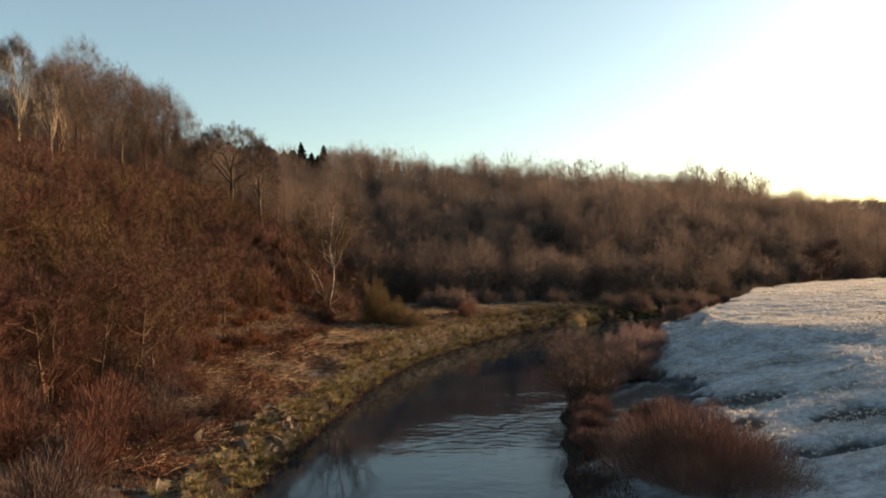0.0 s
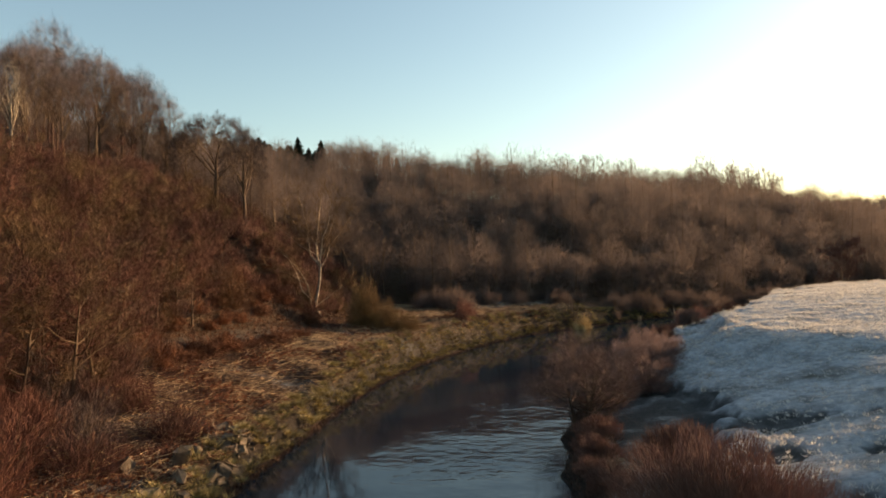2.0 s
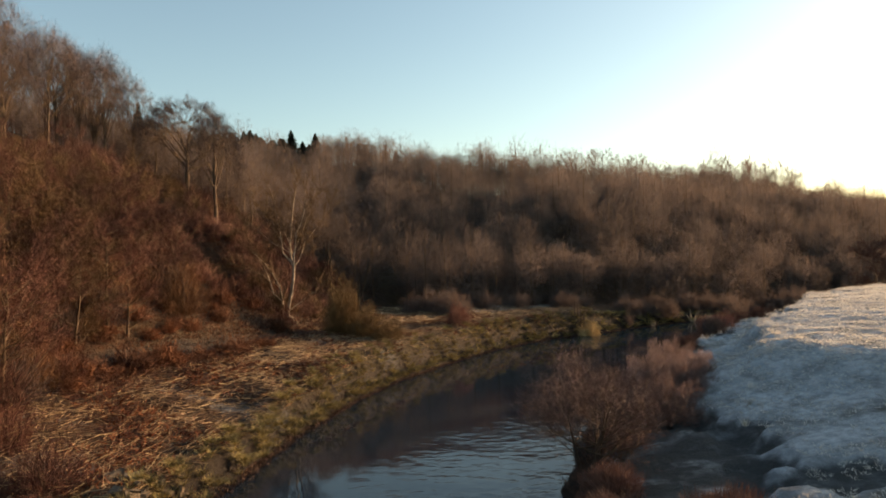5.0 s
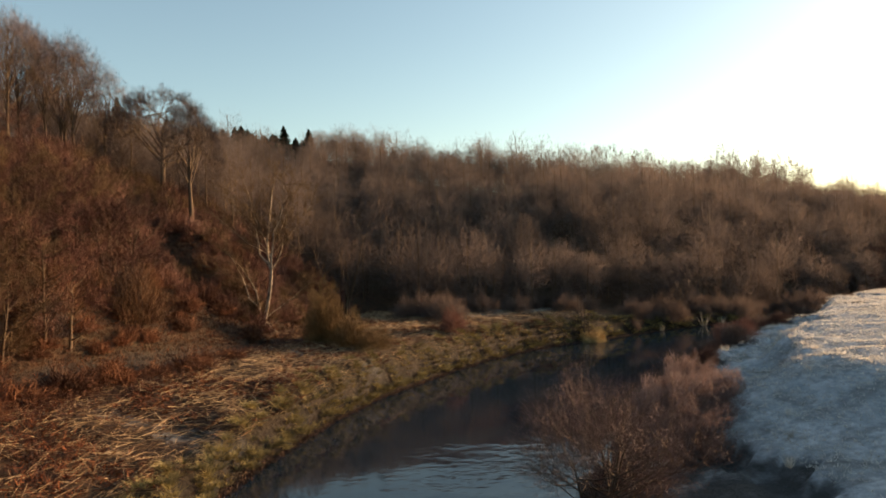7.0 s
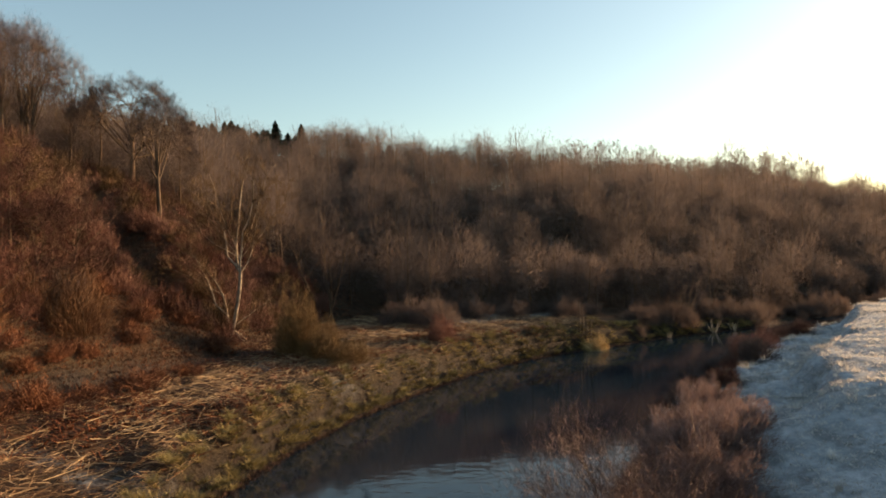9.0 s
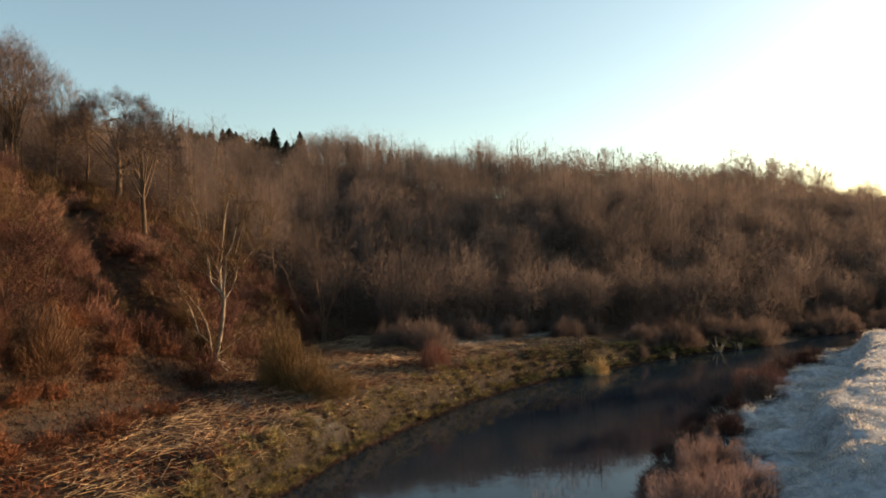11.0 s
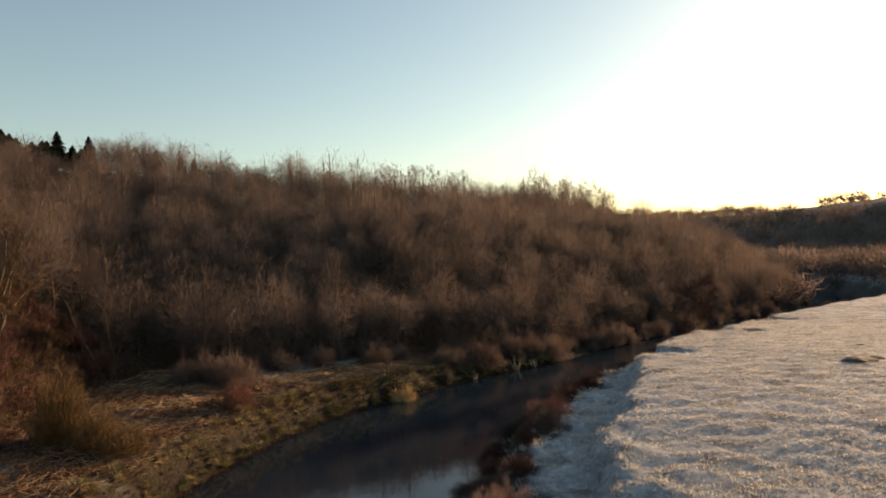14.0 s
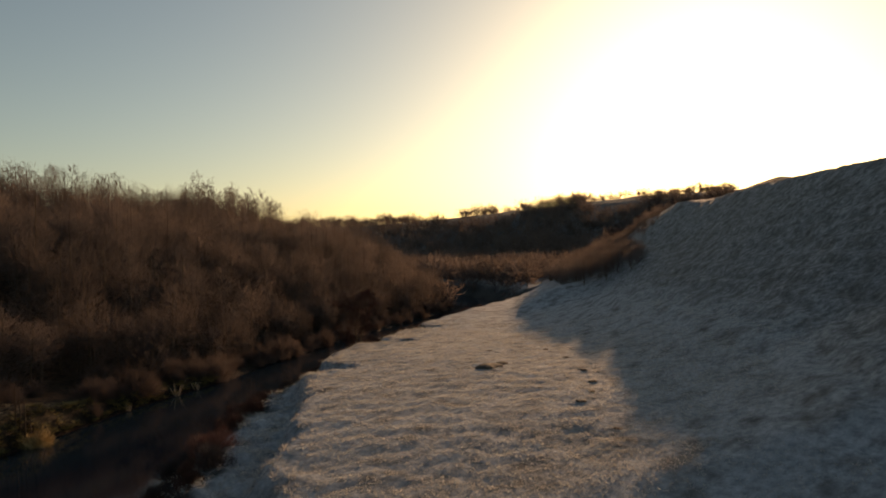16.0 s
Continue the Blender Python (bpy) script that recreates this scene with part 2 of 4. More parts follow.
def mesh_from(name, verts, faces, attributes=(), smooth=False):
    """verts n x 3, faces m x 3 or m x 4 arrays."""
    me = bpy.data.meshes.new(name)
    verts, faces = np.asarray(verts, np.float32), np.asarray(faces, np.int32)
    k = faces.shape[1]
    me.vertices.add(len(verts)), me.loops.add(faces.size), me.polygons.add(len(faces))
    me.vertices.foreach_set("co", verts.ravel())
    me.loops.foreach_set("vertex_index", faces.ravel())
    me.polygons.foreach_set("loop_start", np.arange(0, faces.size, k, dtype=np.int32))
    if smooth:
        me.polygons.foreach_set("use_smooth", np.ones(len(faces), bool))
    for label, values in attributes:
        me.attributes.new(label, "FLOAT", "POINT").data.foreach_set("value", np.asarray(values, np.float32))
    me.update()
    me.validate()
    return me


def steps(lo, hi, fine, far, grow=1.07):
    mid = np.arange(lo, hi + fine / 2, fine)
    out, step, v = [], fine, 0.0
    while v < far:
        step *= grow
        v += step
        out.append(v)
    out = np.array(out)
    return np.concatenate([lo - out[::-1], mid, hi + out])


# ---- ground and water ----
gx, gy = steps(-40, 84, 0.5, 2600), steps(20, 118, 0.5, 2600)
X, Y = np.meshgrid(gx, gy)
Z, zone = lie(X.ravel(), Y.ravel())
nx, ny = len(gx), len(gy)
idx = np.arange(nx * ny).reshape(ny, nx)
quads = np.stack([idx[:-1, :-1], idx[:-1, 1:], idx[1:, 1:], idx[1:, :-1]], -1).reshape(-1, 4)
xr, yr = X.ravel(), Y.ravel()
frost = np.where(zone["left"], 0.0, 1.0)
terrace = zone["left"] & (zone["s"] < -1.5)
patch = 0.62 * ss(86, 100, yr) * terrace * ss(4, 10, zone["dl"]) * ss(-7, -11, zone["s"]) + 0.46 * ss(-0.1, 0.6, waves(xr, yr, 11)) * terrace * ss(98, 80, yr)
# thinner frost on the pasture hill darkens it in place of its shade
frost = np.where(zone["left"], np.clip(patch, 0, 0.8), frost - 0.35 * ss(2, 14, zone["r"]))
# low on the bank, less frost stands for rough growth and shade
frost = frost - 0.85 * ss(6.4, 3.4, zone["dr"] + 1.3 * waves(xr, yr, 6) + 0.8 * waves(xr, yr, 2.4)) * ss(52, 58, yr) * ~zone["left"]
# distant slopes keep half their frost, pale in place of haze
frost = frost * (0.5 + 0.5 * ss(290, 160, np.hypot(xr, yr - 60)))
hollow = np.zeros(xr.size)
for hx, hy, ha, hb in ((13.6, 47.2, 1.3, 2.4), (12.2, 51.5, 1.0, 2.0), (15.4, 41.4, 2.6, 1.3), (13.6, 36.2, 2.2, 1.2), (18.8, 34, 2.4, 1.8), (10.8, 39, 1.2, 2.2), (20, 40, 1.4, 0.7), (16, 30, 2.3, 1.4), (12.2, 43.0, 1.2, 1.6)):
    hollow = np.maximum(hollow, np.exp(-(((xr - hx + 0.8 * waves(xr, yr, 4)) / ha) ** 2 + ((yr - hy + 0.8 * waves(xr + 7, yr, 5)) / hb) ** 2)))
ragged = waves(xr, yr, 2.1) * 0.14 + waves(xr + 3, yr, 0.9) * 0.05
hollow = ss(0.34, 0.62, hollow + ragged)
step = ss(0.5, -0.5, xr - np.interp(yr, STEP_Y, STEP_X) + 1.1 * waves(xr, yr, 3.4) + 0.4 * waves(xr, yr + 9, 1.3)) * ss(33, 37, yr) * ss(59, 55, yr) * ~zone["left"] * ss(1.0, 2.5, zone["dr"])
frost = frost - np.maximum(0.62 * hollow, 0.8 * step * (0.8 + 0.3 * waves(xr, yr, 2.6)))
Z = Z - 0.35 * hollow - 0.45 * step
track = ss(1.2, 0.5, line_distance(TRACK, xr, yr)) * (0.75 + 0.25 * waves(xr, yr, 4))
# waterside darkened: damp earth, and painted shade under the overhanging growth
damp_shade = np.maximum(ss(1.3, 0.5, zone["dl"]), ss(2.4, 0.7, zone["dr"] + 0.7 * waves(xr, yr, 3)) * ss(60, 50, yr)) * ~zone["wet"] + zone["wet"]
moss = ss(0.3, 1.0, zone["dl"]) * ss(3.2, 1.2, zone["dl"] + 1.2 * waves(xr, yr, 5)) * zone["left"]

G = bpy.data.materials.new("ground")
G.use_nodes = True
n, l = G.node_tree.nodes, G.node_tree.links
gb = n["Principled BSDF"]
gb.inputs["Roughness"].default_value, gb.inputs["Specular IOR Level"].default_value = 0.9, 0.2
tex = n.new("ShaderNodeTexCoord")


def noise_node(scale, detail=5, rough=0.6):
    k = n.new("ShaderNodeTexNoise")
    k.inputs["Scale"].default_value, k.inputs["Detail"].default_value, k.inputs["Roughness"].default_value = scale, detail, rough
    l.new(tex.outputs["Object"], k.inputs["Vector"])
    return k.outputs[0]


def mapped(value, a, b):
    k = n.new("ShaderNodeMapRange")
    k.inputs["From Min"].default_value, k.inputs["From Max"].default_value = a, b
    l.new(value, k.inputs["Value"])
    return k.outputs[0]


def blend(fac, a, b):
    k = n.new("ShaderNodeMix")
    k.data_type = "RGBA"
    for slot, v in ((6, a), (7, b)):
        if isinstance(v, tuple):
            k.inputs[slot].default_value = (*v, 1)
        else:
            l.new(v, k.inputs[slot])
    l.new(fac, k.inputs[0])
    return k.outputs[2]


def field_of(name):
    k = n.new("ShaderNodeAttribute")
    k.attribute_name = name
    return k.outputs["Fac"]


def combine(op, a, b):
    k = n.new("ShaderNodeMath")
    k.operation = op
    for slot, v in ((0, a), (1, b)):
        if isinstance(v, (int, float)):
            k.inputs[slot].default_value = v
        else:
            l.new(v, k.inputs[slot])
    return k.outputs[0]


litter = blend(mapped(noise_node(1.6), 0.35, 0.65), (0.026, 0.016, 0.011), (0.085, 0.046, 0.026))
litter = blend(mapped(noise_node(0.15), 0.45, 0.7), litter, (0.06, 0.044, 0.025))
white = blend(mapped(noise_node(2.2), 0.35, 0.7), (0.28, 0.31, 0.33), (0.54, 0.575, 0.595))
grass = blend(mapped(noise_node(0.5), 0.46, 0.74), white, (0.13, 0.125, 0.112))
mossy = blend(mapped(noise_node(1.2), 0.4, 0.65), (0.018, 0.014, 0.008), (0.068, 0.05, 0.023))
bankside = blend(field_of("moss"), litter, mossy)
mask = mapped(combine("ADD", field_of("frost"), combine("MULTIPLY", combine("SUBTRACT", noise_node(1.1), 0.5), 0.8)), 0.35, 0.75)
turf = blend(mapped(field_of("frost"), 0.1, 0.9), (0.07, 0.078, 0.08), grass)
surface = blend(mask, blend(field_of("meadow"), bankside, (0.052, 0.055, 0.054)), turf)
surface = blend(field_of("track"), surface, (0.03, 0.024, 0.021))
# near-black tone holds the overhang's shade as well as wet earth
surface = blend(field_of("damp_shade"), surface, (0.016, 0.012, 0.009))
l.new(surface, gb.inputs["Base Color"])
relief = n.new("ShaderNodeBump")
relief.inputs["Strength"].default_value, relief.inputs["Distance"].default_value = 1.0, 0.22
l.new(combine("ADD", noise_node(3.0, 6, 0.7), combine("MULTIPLY", noise_node(0.9, 3), 1.2)), relief.inputs["Height"])
l.new(relief.outputs[0], gb.inputs["Normal"])

ground = new("ground", mesh_from("ground", np.stack([xr, yr, Z], 1), quads, (("frost", frost), ("damp_shade", damp_shade), ("moss", moss), ("track", track), ("meadow", np.where(zone["left"], 0.0, 1.0))), True))
ground.data.materials.append(G)
tagged(ground, "valley floor of frosted meadow, leaf litter and earth banks", "ground", kind="structure")

W = bpy.data.materials.new("river_water")
W.use_nodes = True
n, l = W.node_tree.nodes, W.node_tree.links
wb = n["Principled BSDF"]
wb.inputs["Base Color"].default_value = (0.006, 0.016, 0.027, 1)
wb.inputs["Roughness"].default_value, wb.inputs["IOR"].default_value = 0.03, 1.33
tex = n.new("ShaderNodeTexCoord")
stretch = n.new("ShaderNodeMapping")
stretch.inputs["Scale"].default_value = (0.7, 1.0, 1.0)
l.new(tex.outputs["Object"], stretch.inputs["Vector"])
small, broad = n.new("ShaderNodeTexNoise"), n.new("ShaderNodeTexNoise")
small.inputs["Scale"].default_value, small.inputs["Detail"].default_value = 1.7, 3
broad.inputs["Scale"].default_value, broad.inputs["Detail"].default_value = 0.35, 3
for k in (small, broad):
    l.new(stretch.outputs[0], k.inputs["Vector"])
wave = combine("ADD", small.outputs[0], combine("MULTIPLY", broad.outputs[0], 2.5))
ripple = n.new("ShaderNodeBump")
ripple.inputs["Distance"].default_value = 0.06
lively = n.new("ShaderNodeAttribute")
lively.attribute_name = "lively"
l.new(lively.outputs["Fac"], ripple.inputs["Strength"])
l.new(wave, ripple.inputs["Height"]), l.new(ripple.outputs[0], wb.inputs["Normal"])
wx, wy = np.arange(-16, 161, 2.0), np.arange(-100, 321, 2.0)
WX, WY = np.meshgrid(wx, wy)
widx = np.arange(WX.size).reshape(WX.shape)
wq = np.stack([widx[:-1, :-1], widx[:-1, 1:], widx[1:, 1:], widx[1:, :-1]], -1).reshape(-1, 4)
keep = (lie(WX.ravel(), WY.ravel())[0] < 2.5)[wq].any(1)
water = new("water", mesh_from("water", np.stack([WX.ravel(), WY.ravel(), np.zeros(WX.size)], 1), wq[keep], (("lively", 0.05 + 0.85 * ss(64, 42, WY.ravel()) * (0.25 + 0.75 * ss(-0.3, 0.5, waves(WX.ravel(), WY.ravel() * 0.7, 15))) * ss(-6, 0.5, WX.ravel())),), True))
water.data.materials.append(W)
tagged(water, "dark slow river water with ripples and reflections", "river", kind="structure")

# ---- trees ----


def tube(points, radii, sides=5):
    """Verts and quads of a tapered tube."""
    points, radii = np.asarray(points, float), np.asarray(radii, float)
    way = np.gradient(points, axis=0)
    way /= np.linalg.norm(way, axis=1, keepdims=True) + 1e-9
    up = np.where(np.abs(way[:, 2:3]) > 0.9, [[1.0, 0, 0]], [[0, 0, 1.0]])
    u = np.cross(way, up)
    u /= np.linalg.norm(u, axis=1, keepdims=True) + 1e-9
    v = np.cross(way, u)
    a = np.linspace(0, 2 * np.pi, sides, endpoint=False)
    ring = points[:, None] + radii[:, None, None] * (np.cos(a)[None, :, None] * u[:, None] + np.sin(a)[None, :, None] * v[:, None])
    k = len(points)
    i = np.arange(k * sides).reshape(k, sides)
    q = np.stack([i[:-1], np.roll(i[:-1], -1, 1), np.roll(i[1:], -1, 1), i[1:]], -1).reshape(-1, 4)
    return ring.reshape(-1, 3), q


def joined(pieces):
    vs, fs, at = [], [], 0
    for v, f in pieces:
        vs.append(v), fs.append(f + at)
        at += len(v)
    return np.concatenate(vs), np.concatenate(fs)


def bare_tree(seed, tall=10.0, clear=0.25, spread=3.6, limbs=14, twigs=1800, twig=(0.5, 1.2), width=0.035, girth=0.16, lean=0.05, stems=1, rise=0.7, limb_girth=0.55):
    """Wood (verts, quads) and twigs (verts, triangles) of a leafless tree that stands at the origin."""
    g = np.random.default_rng(seed)
    wood, roots, ways = [], [], []
    for stem in range(stems):
        base = np.array([0.0, 0, 0]) if stems == 1 else np.array([g.normal(0, 0.25), g.normal(0, 0.25), 0])
        tilt = g.normal(0, lean, 2) + (0 if stems == 1 else g.normal(0, 0.28, 2))
        h = tall * (1 if stems == 1 else g.uniform(0.7, 1))
        k = np.linspace(0, 1, 8)
        wob = np.cumsum(g.normal(0, 0.016 * tall, (8, 2)), 0) * k[:, None]
        trunk = np.stack([base[0] + tilt[0] * h * k + wob[:, 0], base[1] + tilt[1] * h * k + wob[:, 1], h * 0.93 * k - 0.35 * (k == 0)], 1)
        r0 = girth * (1 if stems == 1 else 0.5)
        wood.append(tube(trunk, r0 * (1.25 - 1.15 * k ** 0.8), 6))
        count = limbs if stems == 1 else max(4, limbs // stems)
        for i in range(count):
            f = clear + (0.97 - clear) * (i + g.uniform(0, 1)) / count
            start = np.array([np.interp(f, k, trunk[:, j]) for j in range(3)])
            a = i * 2.4 + g.uniform(-0.5, 0.5)
            out = np.array([math.cos(a), math.sin(a), 0])
            length = spread * (0.55 + 0.6 * math.sin(math.pi * min(1, max(0, (f - clear) / (1 - clear)) * 0.85 + 0.12))) * g.uniform(0.75, 1.15) * (1 if stems == 1 else 0.7)
            q = np.linspace(0, 1, 5)
            bend = g.normal(0, 0.12, 3) * length
            limb = start + np.outer(q, out * length * 0.8) + np.outer(q ** 1.4, [0, 0, rise * length * g.uniform(0.6, 1.2)]) + np.outer(q * (1 - q), bend)
            rl = r0 * limb_girth * (1 - 0.64 * f)
            wood.append(tube(limb, rl * (1.05 - 0.9 * q), 4))
            for j in range(5):
                p = g.uniform(0.3, 1)
                s0 = np.array([np.interp(p, q, limb[:, c]) for c in range(3)])
                d = out * 0.6 + np.array([0, 0, rise * 0.7]) + g.normal(0, 0.55, 3)
                d *= length * g.uniform(0.25, 0.5) / np.linalg.norm(d)
                q3 = np.linspace(0, 1, 3)
                sub = s0 + np.outer(q3, d) + np.outer(q3 ** 2, [0, 0, 0.12 * length])
                wood.append(tube(sub, rl * 0.4 * (1.05 - 0.9 * q3), 3))
                roots += [sub[0] + (sub[1] - sub[0]) * 0.5, sub[1], sub[2]]
                ways += [d, d, d]
            roots += [limb[3], limb[4]]
            ways += [limb[4] - limb[2]] * 2
        roots.append(trunk[-1]), ways.append(np.array([0, 0, 1.0]))
    wv, wf = joined(wood)
    roots, ways = np.array(roots), np.array(ways)
    ways /= np.linalg.norm(ways, axis=1, keepdims=True)
    pick = g.integers(0, len(roots), twigs)
    start = roots[pick] + g.normal(0, 0.05 * spread, (twigs, 3))
    d = ways[pick] * 0.9 + g.normal(0, 0.65, (twigs, 3)) + [0, 0, 0.25]
    d *= (g.uniform(twig[0], twig[1], twigs) / np.linalg.norm(d, axis=1))[:, None]
    side = np.cross(d, g.normal(0, 1, (twigs, 3)))
    side *= width * 0.5 * g.uniform(0.6, 1.4, (twigs, 1)) / (np.linalg.norm(side, axis=1, keepdims=True) + 1e-9)
    tv = np.stack([start - side, start + side, start + d], 1).reshape(-1, 3)
    return wv, wf, tv, np.arange(3 * twigs).reshape(-1, 3)


def tree_thing(name, label, category, group, shape, bark, crown, limbs=()):
    """An Empty with a trunk and a crown; limbs: verts and quads of thinner, darker branches."""
    wv, wf, tv, tf = shape
    root = new(name)
    pieces = [("trunk", mesh_from("trunk", wv, wf, smooth=True), bark), ("crown", mesh_from("crown", tv, tf), crown)]
    if limbs:
        pieces.append(("branchwork", mesh_from("branchwork", *limbs, smooth=True), BARK))
    for part_name, me, mat in pieces:
        me.materials.append(mat)
        ob = new(part_name, me)
        ob.parent = root
    return tagged(root, label, category, group)


def place(ob, x, y, turn=0.0, size=1.0, sink=0.1):
    ob.location, ob.rotation_euler = (x, y, height(x, y) - sink), (0, 0, turn)
    ob.scale = (size, size, size)
    return ob


def copies(kinds, spots, rng):
    """Places each kind's first at a spot, and copies on the rest."""
    used = set()
    for i, (x, y, size) in enumerate(spots):
        k = int(rng.integers(0, len(kinds)))
        turn = float(rng.uniform(0, 6.28))
        if k not in used:
            used.add(k)
            place(kinds[k], x, y, turn, size)
        else:
            made = copy_thing(kinds[k], Matrix.Translation((x, y, height(x, y) - 0.1)) @ Matrix.Rotation(turn, 4, "Z"))
            made.scale = (size, size, size)
    for k, ob in enumerate(kinds):
        if k not in used:
            for o in (*ob.children_recursive, ob):
                bpy.data.objects.remove(o)


def scatter(rng, box, gap, test):
    """Jittered spots in a box that pass the test (arrays of x, y, zone)."""
    x0, y0, x1, y1 = box
    px, py = np.meshgrid(np.arange(x0, x1, gap), np.arange(y0, y1, gap))
    px, py = px.ravel() + rng.uniform(-0.45, 0.45, px.size) * gap, py.ravel() + rng.uniform(-0.45, 0.45, py.size) * gap
    z, zn = lie(px, py)
    ok = test(px, py, zn)
    return np.stack([px[ok], py[ok], z[ok]], 1)


rng = np.random.default_rng(11)

def shrub(seed, wide, tall, count, twig=(0.4, 0.9), width=0.03, stems=12, upright=0.6, long=None, heads=7, sharp=7.0):
    """A domed bush: stems (verts, quads) and twigs (verts, triangles). long: its length, where it is not round; heads, sharp: how many lumps its outline has, and how narrow they are."""
    g = np.random.default_rng(seed)
    half = np.array([wide / 2, (long or wide) / 2, tall])
    lumps = g.normal(0, 1, (heads, 3))
    lumps[:, 2] = np.abs(lumps[:, 2])
    lumps /= np.linalg.norm(lumps, axis=1, keepdims=True)

    def skin(d):
        return 0.58 + 0.52 * np.exp(sharp * (d @ lumps.T - 1)).max(1, keepdims=True)

    wood = []
    for _ in range(stems):
        d = g.normal(0, 1, 3)
        d[2] = abs(d[2]) + 0.4
        d /= np.linalg.norm(d)
        q = np.linspace(0, 1, 5)
        foot = np.array([g.normal(0, 0.12 * half[0]), g.normal(0, 0.12 * half[1]), -0.2])
        wood.append(tube(foot + np.outer(q, d * half * 0.85) * (1, 1, 1) + np.outer(q * (1 - q), [0, 0, 0.5 * tall]), 0.02 * (1 + tall * 0.25) * (1.1 - q), 4))
    wv, wf = joined(wood)
    d = g.normal(0, 1, (count, 3))
    d[:, 2] = np.abs(d[:, 2])
    d /= np.linalg.norm(d, axis=1, keepdims=True)
    start = d * half * skin(d) * (g.uniform(0.05, 1, (count, 1)) ** 0.45)
    way = d * 0.8 + g.normal(0, 0.45, (count, 3)) + [0, 0, upright]
    way *= (g.uniform(twig[0], twig[1], count) / np.linalg.norm(way, axis=1))[:, None]
    start = start - way * 0.5
    start[:, 2] = np.maximum(start[:, 2], -0.05)
    side = np.cross(way, g.normal(0, 1, (count, 3)))
    side *= width * 0.5 / (np.linalg.norm(side, axis=1, keepdims=True) + 1e-9)
    tv = np.stack([start - side, start + side, start + way], 1).reshape(-1, 3)
    return wv, wf, tv, np.arange(3 * count).reshape(-1, 3)


def shrub_thing(name, label, category, group, shape, bark, twigs):
    wv, wf, tv, tf = shape
    root = new(name)
    for part_name, me, mat in (("base_wood", mesh_from("base_wood", wv, wf, smooth=True), bark), ("crown", mesh_from("crown", tv, tf), twigs)):
        me.materials.append(mat)
        ob = new(part_name, me)
        ob.parent = root
    return tagged(root, label, category, group)


# ---- the wood on the near slope ----
kinds = [tree_thing("bare_tree", "leafless brown deciduous tree on the steep river bank", "tree", "trees on the near slope",
                    bare_tree(20 + i, 6.3 + i * 0.6, 0.08, 3.0, 16, 4600, (0.35, 1.0), 0.019, 0.11, 0.10, limb_girth=0.6), BARK, TWIG if i != 3 else TWIG_OLIVE) for i in range(5)]
spots = scatter(rng, (-62, 10, -16, 78), 2.9, lambda x, y, k: (k["s"] > -4.0 * ss(50, 40, y) + 3.2 * ss(55, 63, y)) & (k["s"] < 21) & (y < 69.5 - 0.45 * (x + 25)) & (line_distance(GULLY, x, y) > 6))
copies(kinds, [(x, y, rng.uniform(0.75, 1.1) * (1 - 0.4 * ss(7, 17, s))) for x, y, s in zip(spots[:, 0], spots[:, 1], lie(spots[:, 0], spots[:, 1])[1]["s"])], rng)

# one kind in three takes dark grey twigs in place of the bank's shade
kinds = [shrub_thing("thicket_bush", "tangled brown leafless thicket bush on the river bank", "bush", "bushes on the near slope",
                     shrub(200 + i, 4.4, 2.6 + 0.5 * i, 2600, (0.35, 1.0), 0.020, 14, 0.45), BARK, TWIG_GREY if i == 2 else TWIG) for i in range(3)]
spots = scatter(rng, (-46, 8, -12.5, 76), 3.0, lambda x, y, k: (k["dl"] > 3.4 + 9 * ss(37, 49, y)) & (k["s"] < 14) & (k["s"] > -14 + 13 * ss(34, 50, y)) & (k["s"] > 0.5 * ss(54, 62, y) - 14 * ss(54, 50, y)) & (line_distance(TRACK, x, y) > 2.4) & (y < 68 - 0.45 * (x + 25)))
copies(kinds, [(x, y, rng.uniform(0.65, 1.15)) for x, y, z in spots], rng)

# ---- the gully: birch, oaks, bushes ----


